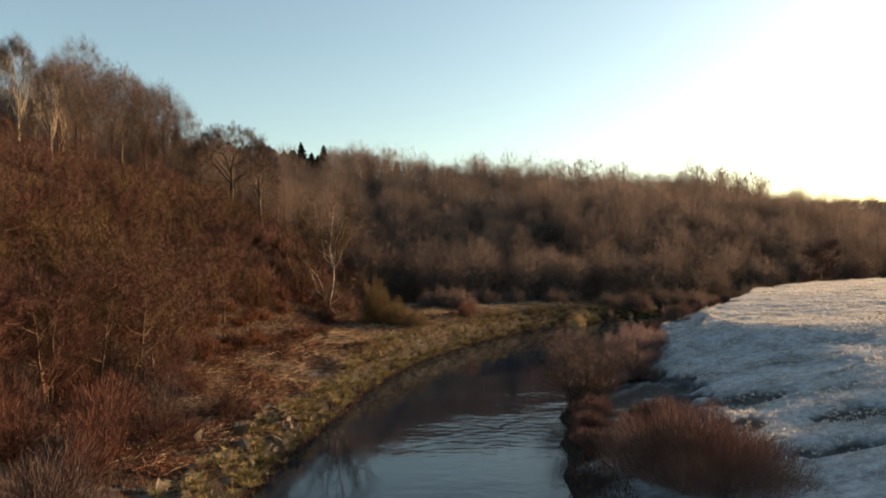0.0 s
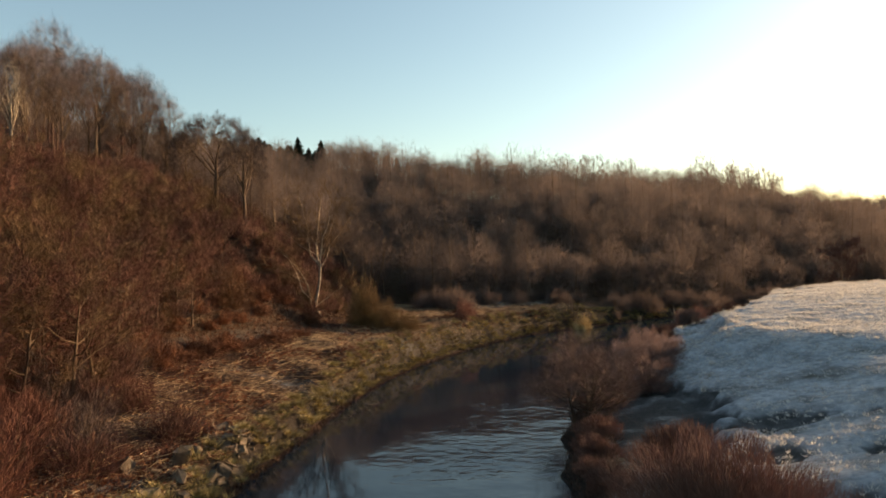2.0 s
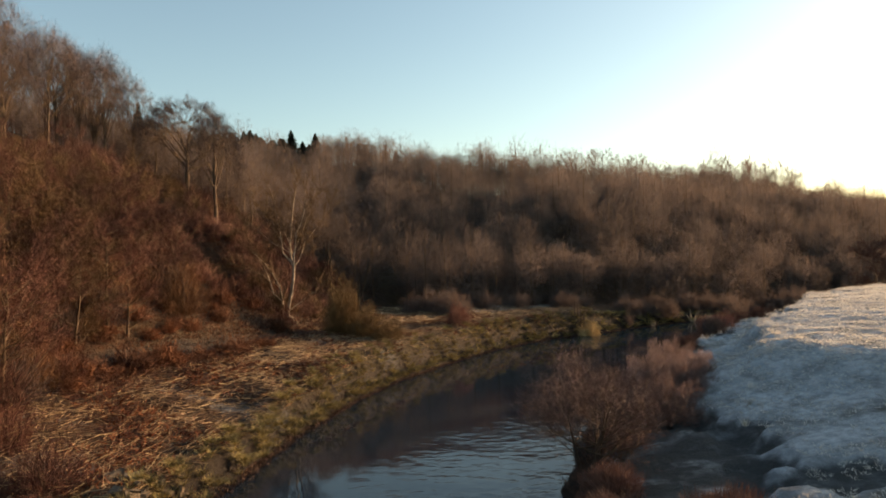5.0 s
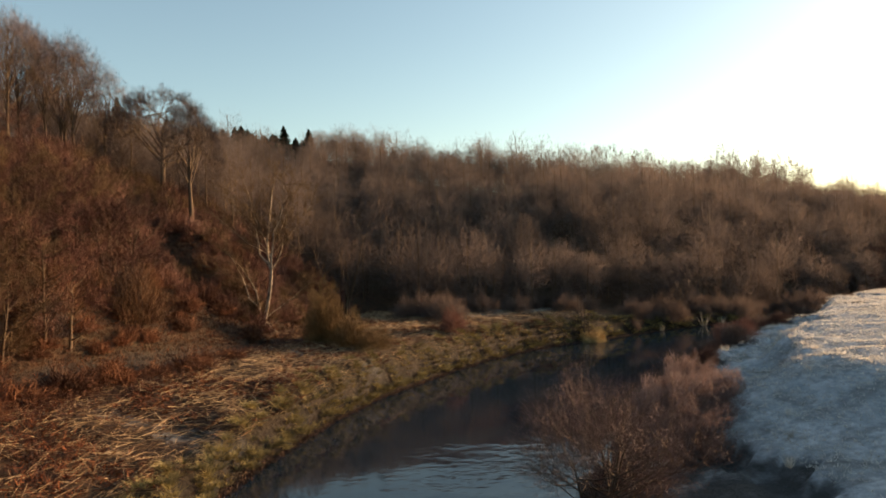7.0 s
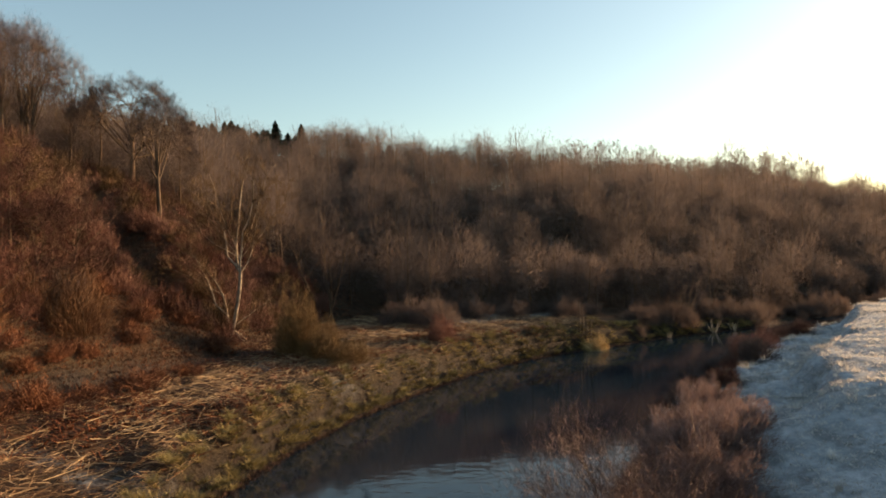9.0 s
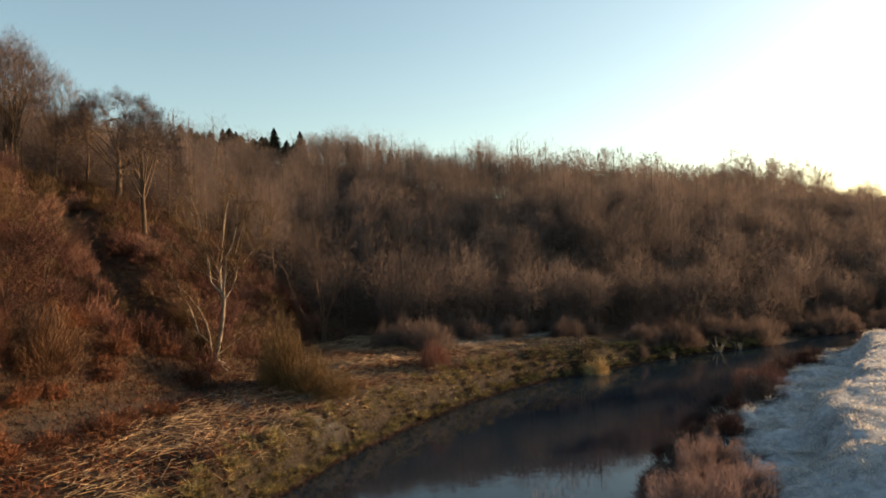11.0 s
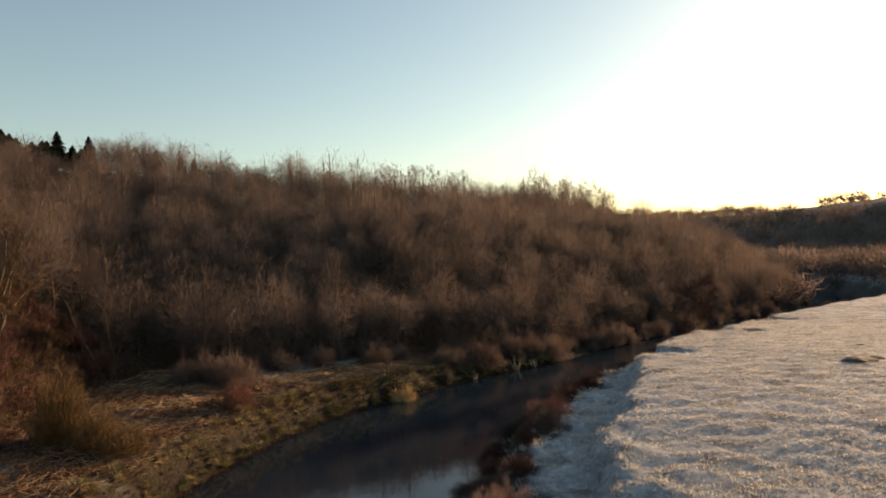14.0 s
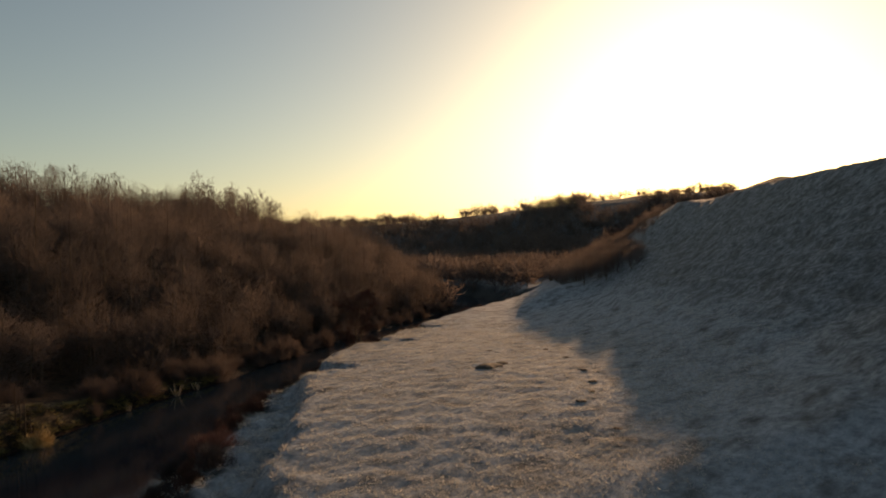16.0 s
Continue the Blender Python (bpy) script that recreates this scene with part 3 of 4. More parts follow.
def forked_birch():
    """Pale trunk that leans, forks high up, and carries a second, thinner stem from its foot."""
    g = np.random.default_rng(7)
    wood, thin, ends, ways = [], [], [], []

    def grow(points, r0, r1, sides=6):
        points = np.array(points, float)
        q = np.linspace(0, 1, 7)
        k = np.linspace(0, 1, len(points))
        smooth = np.stack([np.interp(q, k, points[:, c]) for c in range(3)], 1)
        smooth[1:-1] += g.normal(0, 0.05, (5, 3))
        wood.append(tube(smooth, r0 + (r1 - r0) * q, sides))
        return smooth

    grow([(-0.25, 0, -0.4), (-0.05, 0, 0.5), (0.1, 0, 1.6), (0.5, 0, 3.1), (0.65, 0, 5.2)], 0.21, 0.145, 8)
    fork = np.array((0.65, 0, 5.15))
    limbs = [[(-1.0, 0.2, 1.5), (-1.4, 0.3, 3.8), (-2.4, 0.5, 4.8)], [(-0.4, 0.3, 1.8), (-0.3, 0.5, 3.8), (0.0, 0.7, 6.4), (0.4, 0.9, 8.6)],
             [(0.15, -0.3, 1.3), (0.5, -0.5, 3.3), (1.3, -0.8, 4.9), (1.6, -0.9, 7.6)], [(0.7, 0.1, 0.9), (1.2, 0.2, 3.1), (1.8, 0.3, 6.2)]]
    runs = [grow([fork] + [fork + np.array(p) for p in way], r, 0.02, 6) for way, r in zip(limbs, (0.12, 0.13, 0.11, 0.08))]
    tops = [(-3.4, 0.8, 12.2), (-1.4, -1.0, 13.4), (3.3, -0.8, 12.9), (4.3, 0.9, 11.0), (-4.2, -0.6, 10.2)]
    runs += [grow([fork + (0, 0, 1.2), fork * 0.6 + np.array(p) * 0.4 + (0, 0, 0.4), p], 0.036, 0.010, 4) for p in tops]
    runs.append(grow([(-0.35, 0, -0.2), (-0.55, 0.1, 1.7), (-0.85, 0.2, 3.3), (-1.8, 0.3, 5.0), (-3.6, 0.4, 6.8)], 0.14, 0.02, 6))
    runs.append(grow([(-0.55, 0.1, 1.7), (-1.4, -0.2, 2.6), (-1.9, -0.4, 4.6), (-2.8, -0.6, 6.4)], 0.09, 0.015, 5))
    runs.append(grow([(-0.8, 0.2, 3.2), (-2.8, 0.9, 4.4), (-5.6, 1.2, 5.6)], 0.05, 0.012, 4))
    runs.append(grow([(0.2, 0, 0.9), (1.9, 0.5, 2.2), (3.7, 0.8, 3.6)], 0.05, 0.015, 4))
    for a, reach in ((-2.6, 1.5), (-1.7, 1.1), (-0.6, 1.3), (0.3, 1.0)):
        grow([(0, 0, 0.35), (math.cos(a) * reach * 0.5, math.sin(a) * reach * 0.5, 0.05), (math.cos(a) * reach, math.sin(a) * reach, -0.45)], 0.13, 0.04, 5)
    for run in runs:
        for i in range(2, 7):
            for _ in range(8):
                d = (run[6] - run[1]) / np.linalg.norm(run[6] - run[1]) + g.normal(0, 0.6, 3)
                d *= g.uniform(0.8, 2.4) / np.linalg.norm(d)
                sub = np.array([run[i], run[i] + d * 0.5 + (0, 0, 0.05), run[i] + d])
                thin.append(tube(sub, np.array([0.026, 0.017, 0.007]), 3))
                ends += [sub[1], sub[2]]
                ways += [d, d]
    ends, ways = np.array(ends), np.array(ways)
    count = 9500
    pick = g.integers(0, len(ends), count)
    start = ends[pick] + g.normal(0, 0.12, (count, 3))
    d = ways[pick] * 0.8 + g.normal(0, 0.6, (count, 3)) + [0, 0, 0.2]
    d *= (g.uniform(0.3, 0.9, count) / np.linalg.norm(d, axis=1))[:, None]
    side = np.cross(d, g.normal(0, 1, (count, 3)))
    side *= 0.011 / (np.linalg.norm(side, axis=1, keepdims=True) + 1e-9)
    return (*joined(wood), np.stack([start - side, start + side, start + d], 1).reshape(-1, 3), np.arange(3 * count).reshape(-1, 3)), joined(thin)


shape, limbs = forked_birch()
place(tree_thing("birch_tree", "pale-barked birch, forked high, with bare branches", "tree", "", shape, BIRCH, TWIG_OLIVE, limbs), -20.0, 80.2, 0.1)


def oak(seed, tall, wide, clear, twigs, girth, limbs=13, up_least=0.34, up_range=0.62, twig=(0.25, 0.7), thick=0.026):
    """A trunk whose limbs fan out and fork three times into a dome; up_least, up_range: how steeply they rise."""
    g = np.random.default_rng(seed)
    half = np.array([wide / 2, wide / 2, tall - clear])
    top = np.array([0.1, 0.0, clear])
    wood = [tube([(0, 0, -0.4), (0.05, 0.03, clear * 0.5), top, top + (0.1, 0.05, half[2] * 0.3)], [girth * 1.3, girth, girth * 0.85, girth * 0.5], 7)]
    ends, ways = [], []

    def run(a, b, r0, r1, sides, sag=0.12):
        q = np.linspace(0, 1, 5)
        wood.append(tube(a + np.outer(q, b - a) + np.outer(q * (1 - q), g.normal(0, sag, 3) * np.linalg.norm(b - a) + (0, 0, 0.15)), r0 + (r1 - r0) * q, sides))

    for i in range(limbs):
        a, up = i * 2.4 + g.uniform(-0.3, 0.3), up_least + up_range * ((i * 0.618) % 1)
        d = np.array([math.cos(a) * math.sqrt(1 - up * up), math.sin(a) * math.sqrt(1 - up * up), up])
        foot = top + np.array([0, 0, half[2] * 0.3 * g.uniform(-0.3, 0.9)])
        mid = foot + d * half * g.uniform(0.45, 0.6)
        run(foot, mid, girth * 0.42, girth * 0.2, 5)
        for _ in range(5):
            e = d + g.normal(0, 0.38, 3)
            e[2] = max(e[2], 0.05)
            e /= np.linalg.norm(e)
            fork = top + e * half * g.uniform(0.72, 0.85)
            run(mid, fork, girth * 0.17, girth * 0.07, 4)
            for _ in range(5):
                h = e + g.normal(0, 0.22, 3)
                h /= np.linalg.norm(h)
                tip = top + h * half * g.uniform(0.86, 0.98)
                run(fork, tip, girth * 0.06, girth * 0.025, 3)
                ends += [fork * 0.6 + tip * 0.4, fork * 0.3 + tip * 0.7, tip]
                ways += [h, h, h]
    ends, ways = np.array(ends), np.array(ways)
    pick = g.integers(0, len(ends), twigs)
    start = ends[pick] + g.normal(0, 0.14, (twigs, 3))
    d = ways[pick] * 0.9 + g.normal(0, 0.55, (twigs, 3)) + [0, 0, 0.15]
    d *= (g.uniform(twig[0], twig[1], twigs) / np.linalg.norm(d, axis=1))[:, None]
    side = np.cross(d, g.normal(0, 1, (twigs, 3)))
    side *= thick / 2 / (np.linalg.norm(side, axis=1, keepdims=True) + 1e-9)
    return (*joined(wood), np.stack([start - side, start + side, start + d], 1).reshape(-1, 3), np.arange(3 * twigs).reshape(-1, 3))


kinds = [shrub_thing("hazel_bush", "golden-brown leafless hazel bush at the foot of the slope", "bush", "hazels at the slope's foot",
                     shrub(280 + i, 4.4, 3.4 + 0.6 * i, 3600, (0.4, 1.1), 0.02, 14, 0.7, heads=12, sharp=12.0), BARK, TWIG_HAZEL) for i in range(3)]
spots = scatter(rng, (-36, 46, -18, 71), 2.5, lambda x, y, k: (k["s"] > -1.0) & (k["s"] < 9) & (line_distance(TRACK, x, y) > 2.2) & (y < 68 - 0.45 * (x + 25)) & (rng.random(x.size) < 0.7))
copies(kinds, [(x, y, rng.uniform(0.65, 1.15)) for x, y, z in spots], rng)

# tall trees along the crest
kinds = [tree_thing("birch_tree", "tall slender birch with white trunk and purplish bare crown", "tree", "birches on the crest",
                    oak(300 + i, 13.0 + i, 5.0, 4.4, 6500, 0.15, 15, 0.55, 0.42, (0.4, 1.0), 0.02), BIRCH, TWIG_GREY) for i in range(2)]
copies(kinds, [(-46.5, 63, 0.95), (-45.5, 66.5, 0.85), (-54, 69, 1.0)], rng)
kinds = [tree_thing("crest_tree", "upright bare tree with a fan of pinkish-brown branches", "tree", "trees along the crest",
                    oak(310 + i, 12.5 + i, 8.6 + 0.6 * i, 3.4, 5600, 0.14, 17, 0.5, 0.46, (0.4, 1.2), 0.014), BARK, TWIG_CREST) for i in range(3)]
copies(kinds, [(x, y, 0.94 * k) for x, y, k in ((-47, 70.5, 1.0), (-50, 74, 1.05), (-46.5, 75.5, 0.9), (-51, 80, 1.18), (-47.5, 83, 1.1), (-50, 88, 1.22), (-46, 91, 1.13), (-49.5, 94.5, 1.17), (-45.5, 96, 1.0), (-48, 92, 1.2), (-47, 88, 1.15), (-55, 85, 1.1), (-53, 90, 1.1), (-49, 78, 1.0))], rng)

place(tree_thing("oak_tree", "bare oak with a stout pale trunk and domed crown", "tree", "oaks on the slope", oak(8, 13.8, 14.2, 4.4, 26000, 0.30, limbs=15, up_least=0.28, up_range=0.68, twig=(0.25, 0.8), thick=0.017), BARK, TWIG_GREY), -38.4, 96.2, 1.0)
place(tree_thing("oak_tree", "slender bare oak beside a stouter one", "tree", "oaks on the slope", oak(9, 13.4, 7.6, 4.2, 6500, 0.22, up_least=0.56, up_range=0.40, twig=(0.3, 0.9), thick=0.018), BARK, TWIG_GREY), -31.9, 90.2, 4.0)
place(tree_thing("bare_tree", "thin many-stemmed bare tree behind the birch", "tree", "", bare_tree(14, 13.0, 0.25, 2.4, 30, 5200, (0.4, 1.1), 0.02, 0.26, 0.02, stems=4, rise=1.3), BARK, TWIG_GREY), -18.0, 101, 4.0)
place(shrub_thing("willow_bush", "tall olive-brown leafless willow bush beside the birch", "bush", "willows by the birch", shrub(31, 4.4, 5.6, 17000, (0.3, 0.9), 0.016, 20, 0.8, heads=18, sharp=14.0), BARK, TWIG_WILLOW), -14.0, 78.4, 0.3)
place(shrub_thing("willow_bush", "brown willow bush leaning over the terrace", "bush", "willows by the birch", shrub(35, 4.4, 3.5, 9000, (0.3, 0.8), 0.016, 16, 0.6), BARK, TWIG_WILLOW), -11.5, 77.2, 2.1)
place(shrub_thing("willow_bush", "low brown willow bush beside a taller one", "bush", "willows by the birch", shrub(32, 4.6, 2.2, 8000, (0.25, 0.7), 0.016, 16, 0.4), BARK, TWIG_WILLOW), -9.3, 75.8, 0.9)
place(shrub_thing("dogwood_bush", "small rust-red leafless bush on the terrace", "bush", "", shrub(33, 4.2, 2.7, 5200, (0.3, 0.8), 0.02, 14, 0.9), BARK, TWIG_DOGWOOD), -4.0, 89.0, 0.2)
place(shrub_thing("dogwood_bush", "small rust-red bush at the meadow's edge", "bush", "", shrub(34, 4.2, 2.2, 4200, (0.3, 0.8), 0.022, 14, 0.7), BARK, TWIG_DOGWOOD), 20.3, 77.6, 0.9)

# bushes in the gully; their dense dark cover also stands in for shade
kinds = [shrub_thing("scrub_bush", "dark tangled scrub bush in the gully", "bush", "bushes in the gully",
                     shrub(230 + i, 3.4, 1.7 + 0.4 * i, 1300, (0.35, 0.9), 0.028, 10, 0.4), BARK, (TWIG_RED, TWIG, TWIG_OLIVE)[i]) for i in range(3)]
spots = scatter(rng, (-46, 60, -16, 106), 1.8, lambda x, y, k: (k["s"] > 0.8) & (y > 78 - 0.8 * k["s"]) & (k["s"] < 26) & (np.hypot(x + 19.9, y - 79.8) > 1.3) & (line_distance(GULLY, x, y) > 2.8))
copies(kinds, [(x, y, rng.uniform(0.7, 1.35)) for x, y, z in spots], rng)

kinds = [shrub_thing("bracken_clump", "mound of rust-orange dead bracken on the slope", "plants", "bracken clumps", shrub(270 + i, 3.0, 1.1 + 0.25 * i, 1500, (0.25, 0.7), 0.035, 6, 0.1, heads=14, sharp=18.0), BARK, BRACKEN_STEM) for i in range(3)]
spots = scatter(rng, (-40, 50, -17, 92), 1.5, lambda x, y, k: (k["s"] > -2.4) & (k["s"] < 11) & (line_distance(TRACK, x, y) > 1.2) & (line_distance(GULLY, x, y) > 3.2) & (np.hypot(x + 20, y - 80) > 2.5) & (rng.random(x.size) < 0.15 + 0.5 * ss(80, 68, y) * ss(7, 3, k["s"])))
copies(kinds, [(x, y, rng.uniform(0.6, 1.4)) for x, y, z in spots], rng)

# ---- the right bank ----
place(shrub_thing("bramble_bush", "large reddish-brown bramble thicket at the water's edge", "bush", "", shrub(40, 7.6, 2.9, 34000, (0.3, 0.9), 0.016, 30, 0.9, 11.0, heads=22, sharp=22.0), BARK, TWIG_RED), 9.3, 28.6, 0.35)
place(shrub_thing("bramble_bush", "small russet bramble on the frosted bank", "bush", "", shrub(41, 3.4, 1.8, 4200, (0.3, 0.7), 0.02, 18, 0.7), BARK, TWIG_RED), 9.2, 36.2, 0.35, 1.25)
place(tree_thing("alder_tree", "spreading many-stemmed bare alder at the water's edge", "tree", "", bare_tree(44, 4.9, 0.03, 5.0, 70, 19000, (0.25, 0.75), 0.011, 0.17, 0.28, stems=8, rise=0.45, limb_girth=0.6), BARK, TWIG_PALE), 6.3, 45.6, 0.5, 0.9)
for i, (x, y, size) in enumerate(((11.7, 58.6, 1.2), (13.2, 60.2, 0.9), (10.2, 55.2, 1.25), (12.0, 55.2, 1.25), (13.6, 57.0, 0.8), (10.8, 52.2, 1.2), (12.6, 64.0, 0.5), (9.3, 51.8, 0.9))):
    place(shrub_thing("frosted_bush", "pinkish-brown frosted bush on the river bank", "bush", "frosted bushes", shrub(50 + i, 3.8, 2.4, 10000, (0.18, 0.6), 0.018, 18, 0.4, heads=26, sharp=38.0), BARK, TWIG_FROST), x, y, 1.0 * i, size)

for i, (x, y, size) in enumerate(((6.0, 33.6, 0.9), (6.2, 38.6, 0.8), (6.6, 42.0, 0.9), (7.2, 49.0, 0.8), (5.6, 36.0, 0.6), (5.9, 40.4, 0.6))):
    place(shrub_thing("bramble_bush", "low dark red-brown bramble at the water's edge", "bush", "low brambles", shrub(80 + i, 3.2, 1.4, 5000, (0.2, 0.6), 0.02, 14, 0.5), BARK, TWIG_RED), x, y, 1.3 * i, size)

kinds = [shrub_thing("bramble_bush", "dark brown bramble on the shaded river bank", "bush", "brambles under the meadow", shrub(260 + i, 3.0, 1.3 + 0.4 * i, 2600, (0.25, 0.8), 0.02, 12, 0.5), BARK, (TWIG_RED, TWIG, TWIG_GREY)[i]) for i in range(3)]
spots = scatter(rng, (6, 56, 100, 150), 2.3, lambda x, y, k: ~k["left"] & ~k["wet"] & (k["dr"] > 0.5) & (k["dr"] < 4.6) & (y > 61) & (rng.random(x.size) < 0.7))
copies(kinds, [(x, y, rng.uniform(0.55, 1.15)) for x, y, z in spots], rng)

# ---- far bank: reeds, snags, lone trees ----
place(shrub_thing("reed_clump", "yellowish dead reeds drooping over the bank", "plant", "", shrub(60, 3.4, 2.3, 1500, (0.6, 1.5), 0.05, 6, 0.5), BARK, REED), 11.2, 101.2, 0.0)
for i, (x, y, h) in enumerate(((9.5, 102.0, 3.9), (9.9, 102.3, 3.2), (10.3, 101.8, 4.1), (10.8, 102.3, 3.0))):
    me = mesh_from("dead_stem", *tube([(0, 0, -0.3), (0.08, 0, h * 0.5), (0.02, 0.05, h)], [0.09, 0.07, 0.03], 6), smooth=True)
    me.materials.append(BARK)
    ob = new("dead_stem", me)
    place(tagged(ob, "pale upright dead stem among reeds", "dead tree", "dead stems on the bank"), x, y, i)


def snag(seed, tall, bends):
    """Dead poles that fan out from one foot."""
    g = np.random.default_rng(seed)
    wood = []
    for _ in range(bends):
        a, out = g.uniform(0, 6.28), g.uniform(0.05, 0.6)
        h = tall * g.uniform(0.4, 1.0)
        way = np.array([math.cos(a) * out * h, math.sin(a) * out * h, h])
        q = np.linspace(0, 1, 5)
        wood.append(tube(np.outer(q, way) + np.outer(q * (1 - q), g.normal(0, 0.35, 3)) - [0, 0, 0.25], 0.075 * (1.15 - q), 4))
    return joined(wood)


for seed, x, y, tall in ((1, 27.0, 115.3, 2.8), (2, 30.0, 117.5, 1.9), (3, 20.6, 110.7, 1.5)):
    me = mesh_from("snag", *snag(seed, tall, 9), smooth=True)
    me.materials.append(DEADWOOD)
    place(tagged(new("snag", me), "pale broken dead branch standing at the water", "dead tree", "dead snags"), x, y, seed)
place(tree_thing("willow_tree", "pale rounded bare willow on the far bank", "tree", "", bare_tree(70, 8.5, 0.05, 3.6, 20, 4200, (0.4, 1.1), 0.035, 0.2, 0.05, stems=4), BARK, TWIG_GREY), 23.3, 117.0, 0.0)
place(tree_thing("willow_tree", "dark rounded bare tree by the river", "tree", "", bare_tree(71, 11.0, 0.04, 4.4, 24, 8000, (0.4, 1.1), 0.035, 0.24, 0.05, stems=4), BARK, TWIG), 51.5, 114.0, 0.0)

kinds = [shrub_thing("bank_bush", "dark bare bush overhanging the far bank", "bush", "bushes on the far bank",
                     shrub(240 + i, 4.4, 2.6 + 0.6 * i, 1500, (0.4, 1.2), 0.035, 8, 0.5, heads=12, sharp=16.0), BARK, TWIG_BANK) for i in range(3)]
spots = scatter(rng, (14, 104, 135, 205), 2.4, lambda x, y, k: k["left"] & (k["dl"] < 8) & (k["dl"] > 0.1) & (x > 15) & (rng.random(x.size) < 0.85))
skirt = scatter(rng, (-18, 92, 22, 122), 2.6, lambda x, y, k: k["left"] & (k["s"] > -13) & (k["s"] < -7.5) & (k["dl"] > 6.5) & (line_distance(TRACK, x, y) > 3))
spots = np.concatenate([spots, skirt])
copies(kinds, [(x, y, rng.uniform(0.45, 1.3)) for x, y, z in spots], rng)

# ---- stones at the water's edge ----


def stone(seed):
    g = np.random.default_rng(seed)
    bm = bmesh.new()
    bmesh.ops.create_cube(bm, size=1.0)
    bmesh.ops.bevel(bm, geom=bm.edges[:], offset=0.09, segments=1, affect="EDGES")
    for v in bm.verts:
        v.co += Vector(g.normal(0, 0.12, 3))
    me = bpy.data.meshes.new("stone")
    bm.to_mesh(me)
    bm.free()
    me.materials.append(ROCK)
    return me


shapes = [stone(i) for i in range(8)]
g = np.random.default_rng(77)
count = 0
while count < 90:
    y = g.uniform(22, 41)
    near = np.interp(y, [p[1] for p in LEFT_WATER[:10]], [p[0] for p in LEFT_WATER[:10]])
    x = near - 0.2 - abs(g.normal(1.2, 1.3))
    big = g.uniform(0.2, 0.5) * (1.6 if g.random() < 0.12 else 0.9)
    ob = tagged(new("stone", shapes[count % 8]), "weathered grey-brown stone block on the river bank", "stone", "stones on the bank")
    ob.location = (x, y, max(height(x, y), -0.12) + big * 0.12)
    ob.rotation_euler = tuple(g.normal(0, 0.35, 2)) + (g.uniform(0, 6.28),)
    ob.scale = (big * g.uniform(0.9, 1.7), big * g.uniform(0.7, 1.1), big * g.uniform(0.5, 0.9))
    count += 1
slab = tagged(new("stone", shapes[3]), "upright pale stone slab leaning on the bank", "stone", "stones on the bank")
slab.location, slab.rotation_euler, slab.scale = (-12.6, 34.2, height(-12.6, 34.2) + 0.35), (0.5, 0.3, 0.4), (0.6, 0.25, 1.2)

# ---- litter of canes, bracken and grass ----


def blades(spots, per, long, width, spread, lean, seed):
    """Clumps of upright blades: verts, triangles and a tint for each."""
    g = np.random.default_rng(seed)
    base = np.repeat(spots, per, 0)
    k = len(base)
    a = g.uniform(0, 6.28, k)
    out = np.stack([np.cos(a), np.sin(a), np.zeros(k)], 1)
    base = base + out * g.uniform(0, spread, (k, 1))
    size = g.uniform(0.5, 1.0, (k, 1)) * long
    tip = base + (out * lean * g.uniform(0.3, 1.3, (k, 1)) + [0, 0, 1] * g.uniform(0.35, 1, (k, 1))) * size
    side = np.stack([-np.sin(a), np.cos(a), g.normal(0, 0.3, k)], 1) * width / 2
    return np.stack([base - side, base + side, tip], 1).reshape(-1, 3), np.arange(3 * k).reshape(-1, 3), np.repeat(np.clip(np.repeat(g.uniform(0, 1, len(spots)), per) + g.normal(0, 0.2, k), 0, 1), 3)


def stuff(name, label, category, shape, mat):
    v, f, tint = shape
    ob = new(name, mesh_from(name, v, f, (("tint", tint),)))
    ob.data.materials.append(mat)
    return tagged(ob, label, category, kind="stuff")


def canes(spots, seed, long=(0.35, 1.5), thick=(0.008, 0.017)):
    g = np.random.default_rng(seed)
    k = len(spots)
    a, up = g.normal(0.5, 1.3, k), g.normal(0.10, 0.2, k)
    way = np.stack([np.cos(a) * np.cos(up), np.sin(a) * np.cos(up), np.sin(up)], 1) * g.uniform(long[0], long[1], (k, 1))
    u = np.stack([-np.sin(a), np.cos(a), np.zeros(k)], 1)
    r = g.uniform(thick[0], thick[1], (k, 1))
    mid = spots + [0, 0, 0.06] + np.abs(g.normal(0, 0.07, (k, 1))) * [0, 0, 1]
    ring = [u * r, -u * r * 0.5 + [0, 0, 1] * r * 0.87, -u * r * 0.5 - [0, 0, 1] * r * 0.87]
    v = np.stack([mid - way / 2 + c for c in ring] + [mid + way / 2 + c * 0.6 for c in ring], 1).reshape(-1, 3)
    o = np.arange(k)[:, None, None] * 6
    f = (o + np.array([[0, 1, 4, 3], [1, 2, 5, 4], [2, 0, 3, 5]])[None]).reshape(-1, 4)
    return v, f, np.repeat(g.uniform(0, 1, k), 6)


for i, (x, y, wide) in enumerate(((-10.6, 88.2, 2.2), (-8.6, 89.4, 1.6), (-14.5, 83.0, 1.4))):
    g = np.random.default_rng(600 + i)
    at = np.stack([g.normal(0, wide * 0.4, 70), g.normal(0, wide * 0.35, 70), np.abs(g.normal(0.15, 0.2, 70))], 1)
    v, f, tint = canes(at, 610 + i, (0.8, 2.4), (0.014, 0.035))
    ob = new("brushwood_heap", mesh_from("brushwood_heap", v, f, (("tint", tint),)))
    ob.data.materials.append(CANE)
    place(tagged(ob, "heap of pale fallen branches on the terrace", "brushwood", "brushwood heaps"), x, y, 0.7 * i, 1.0, 0.0)

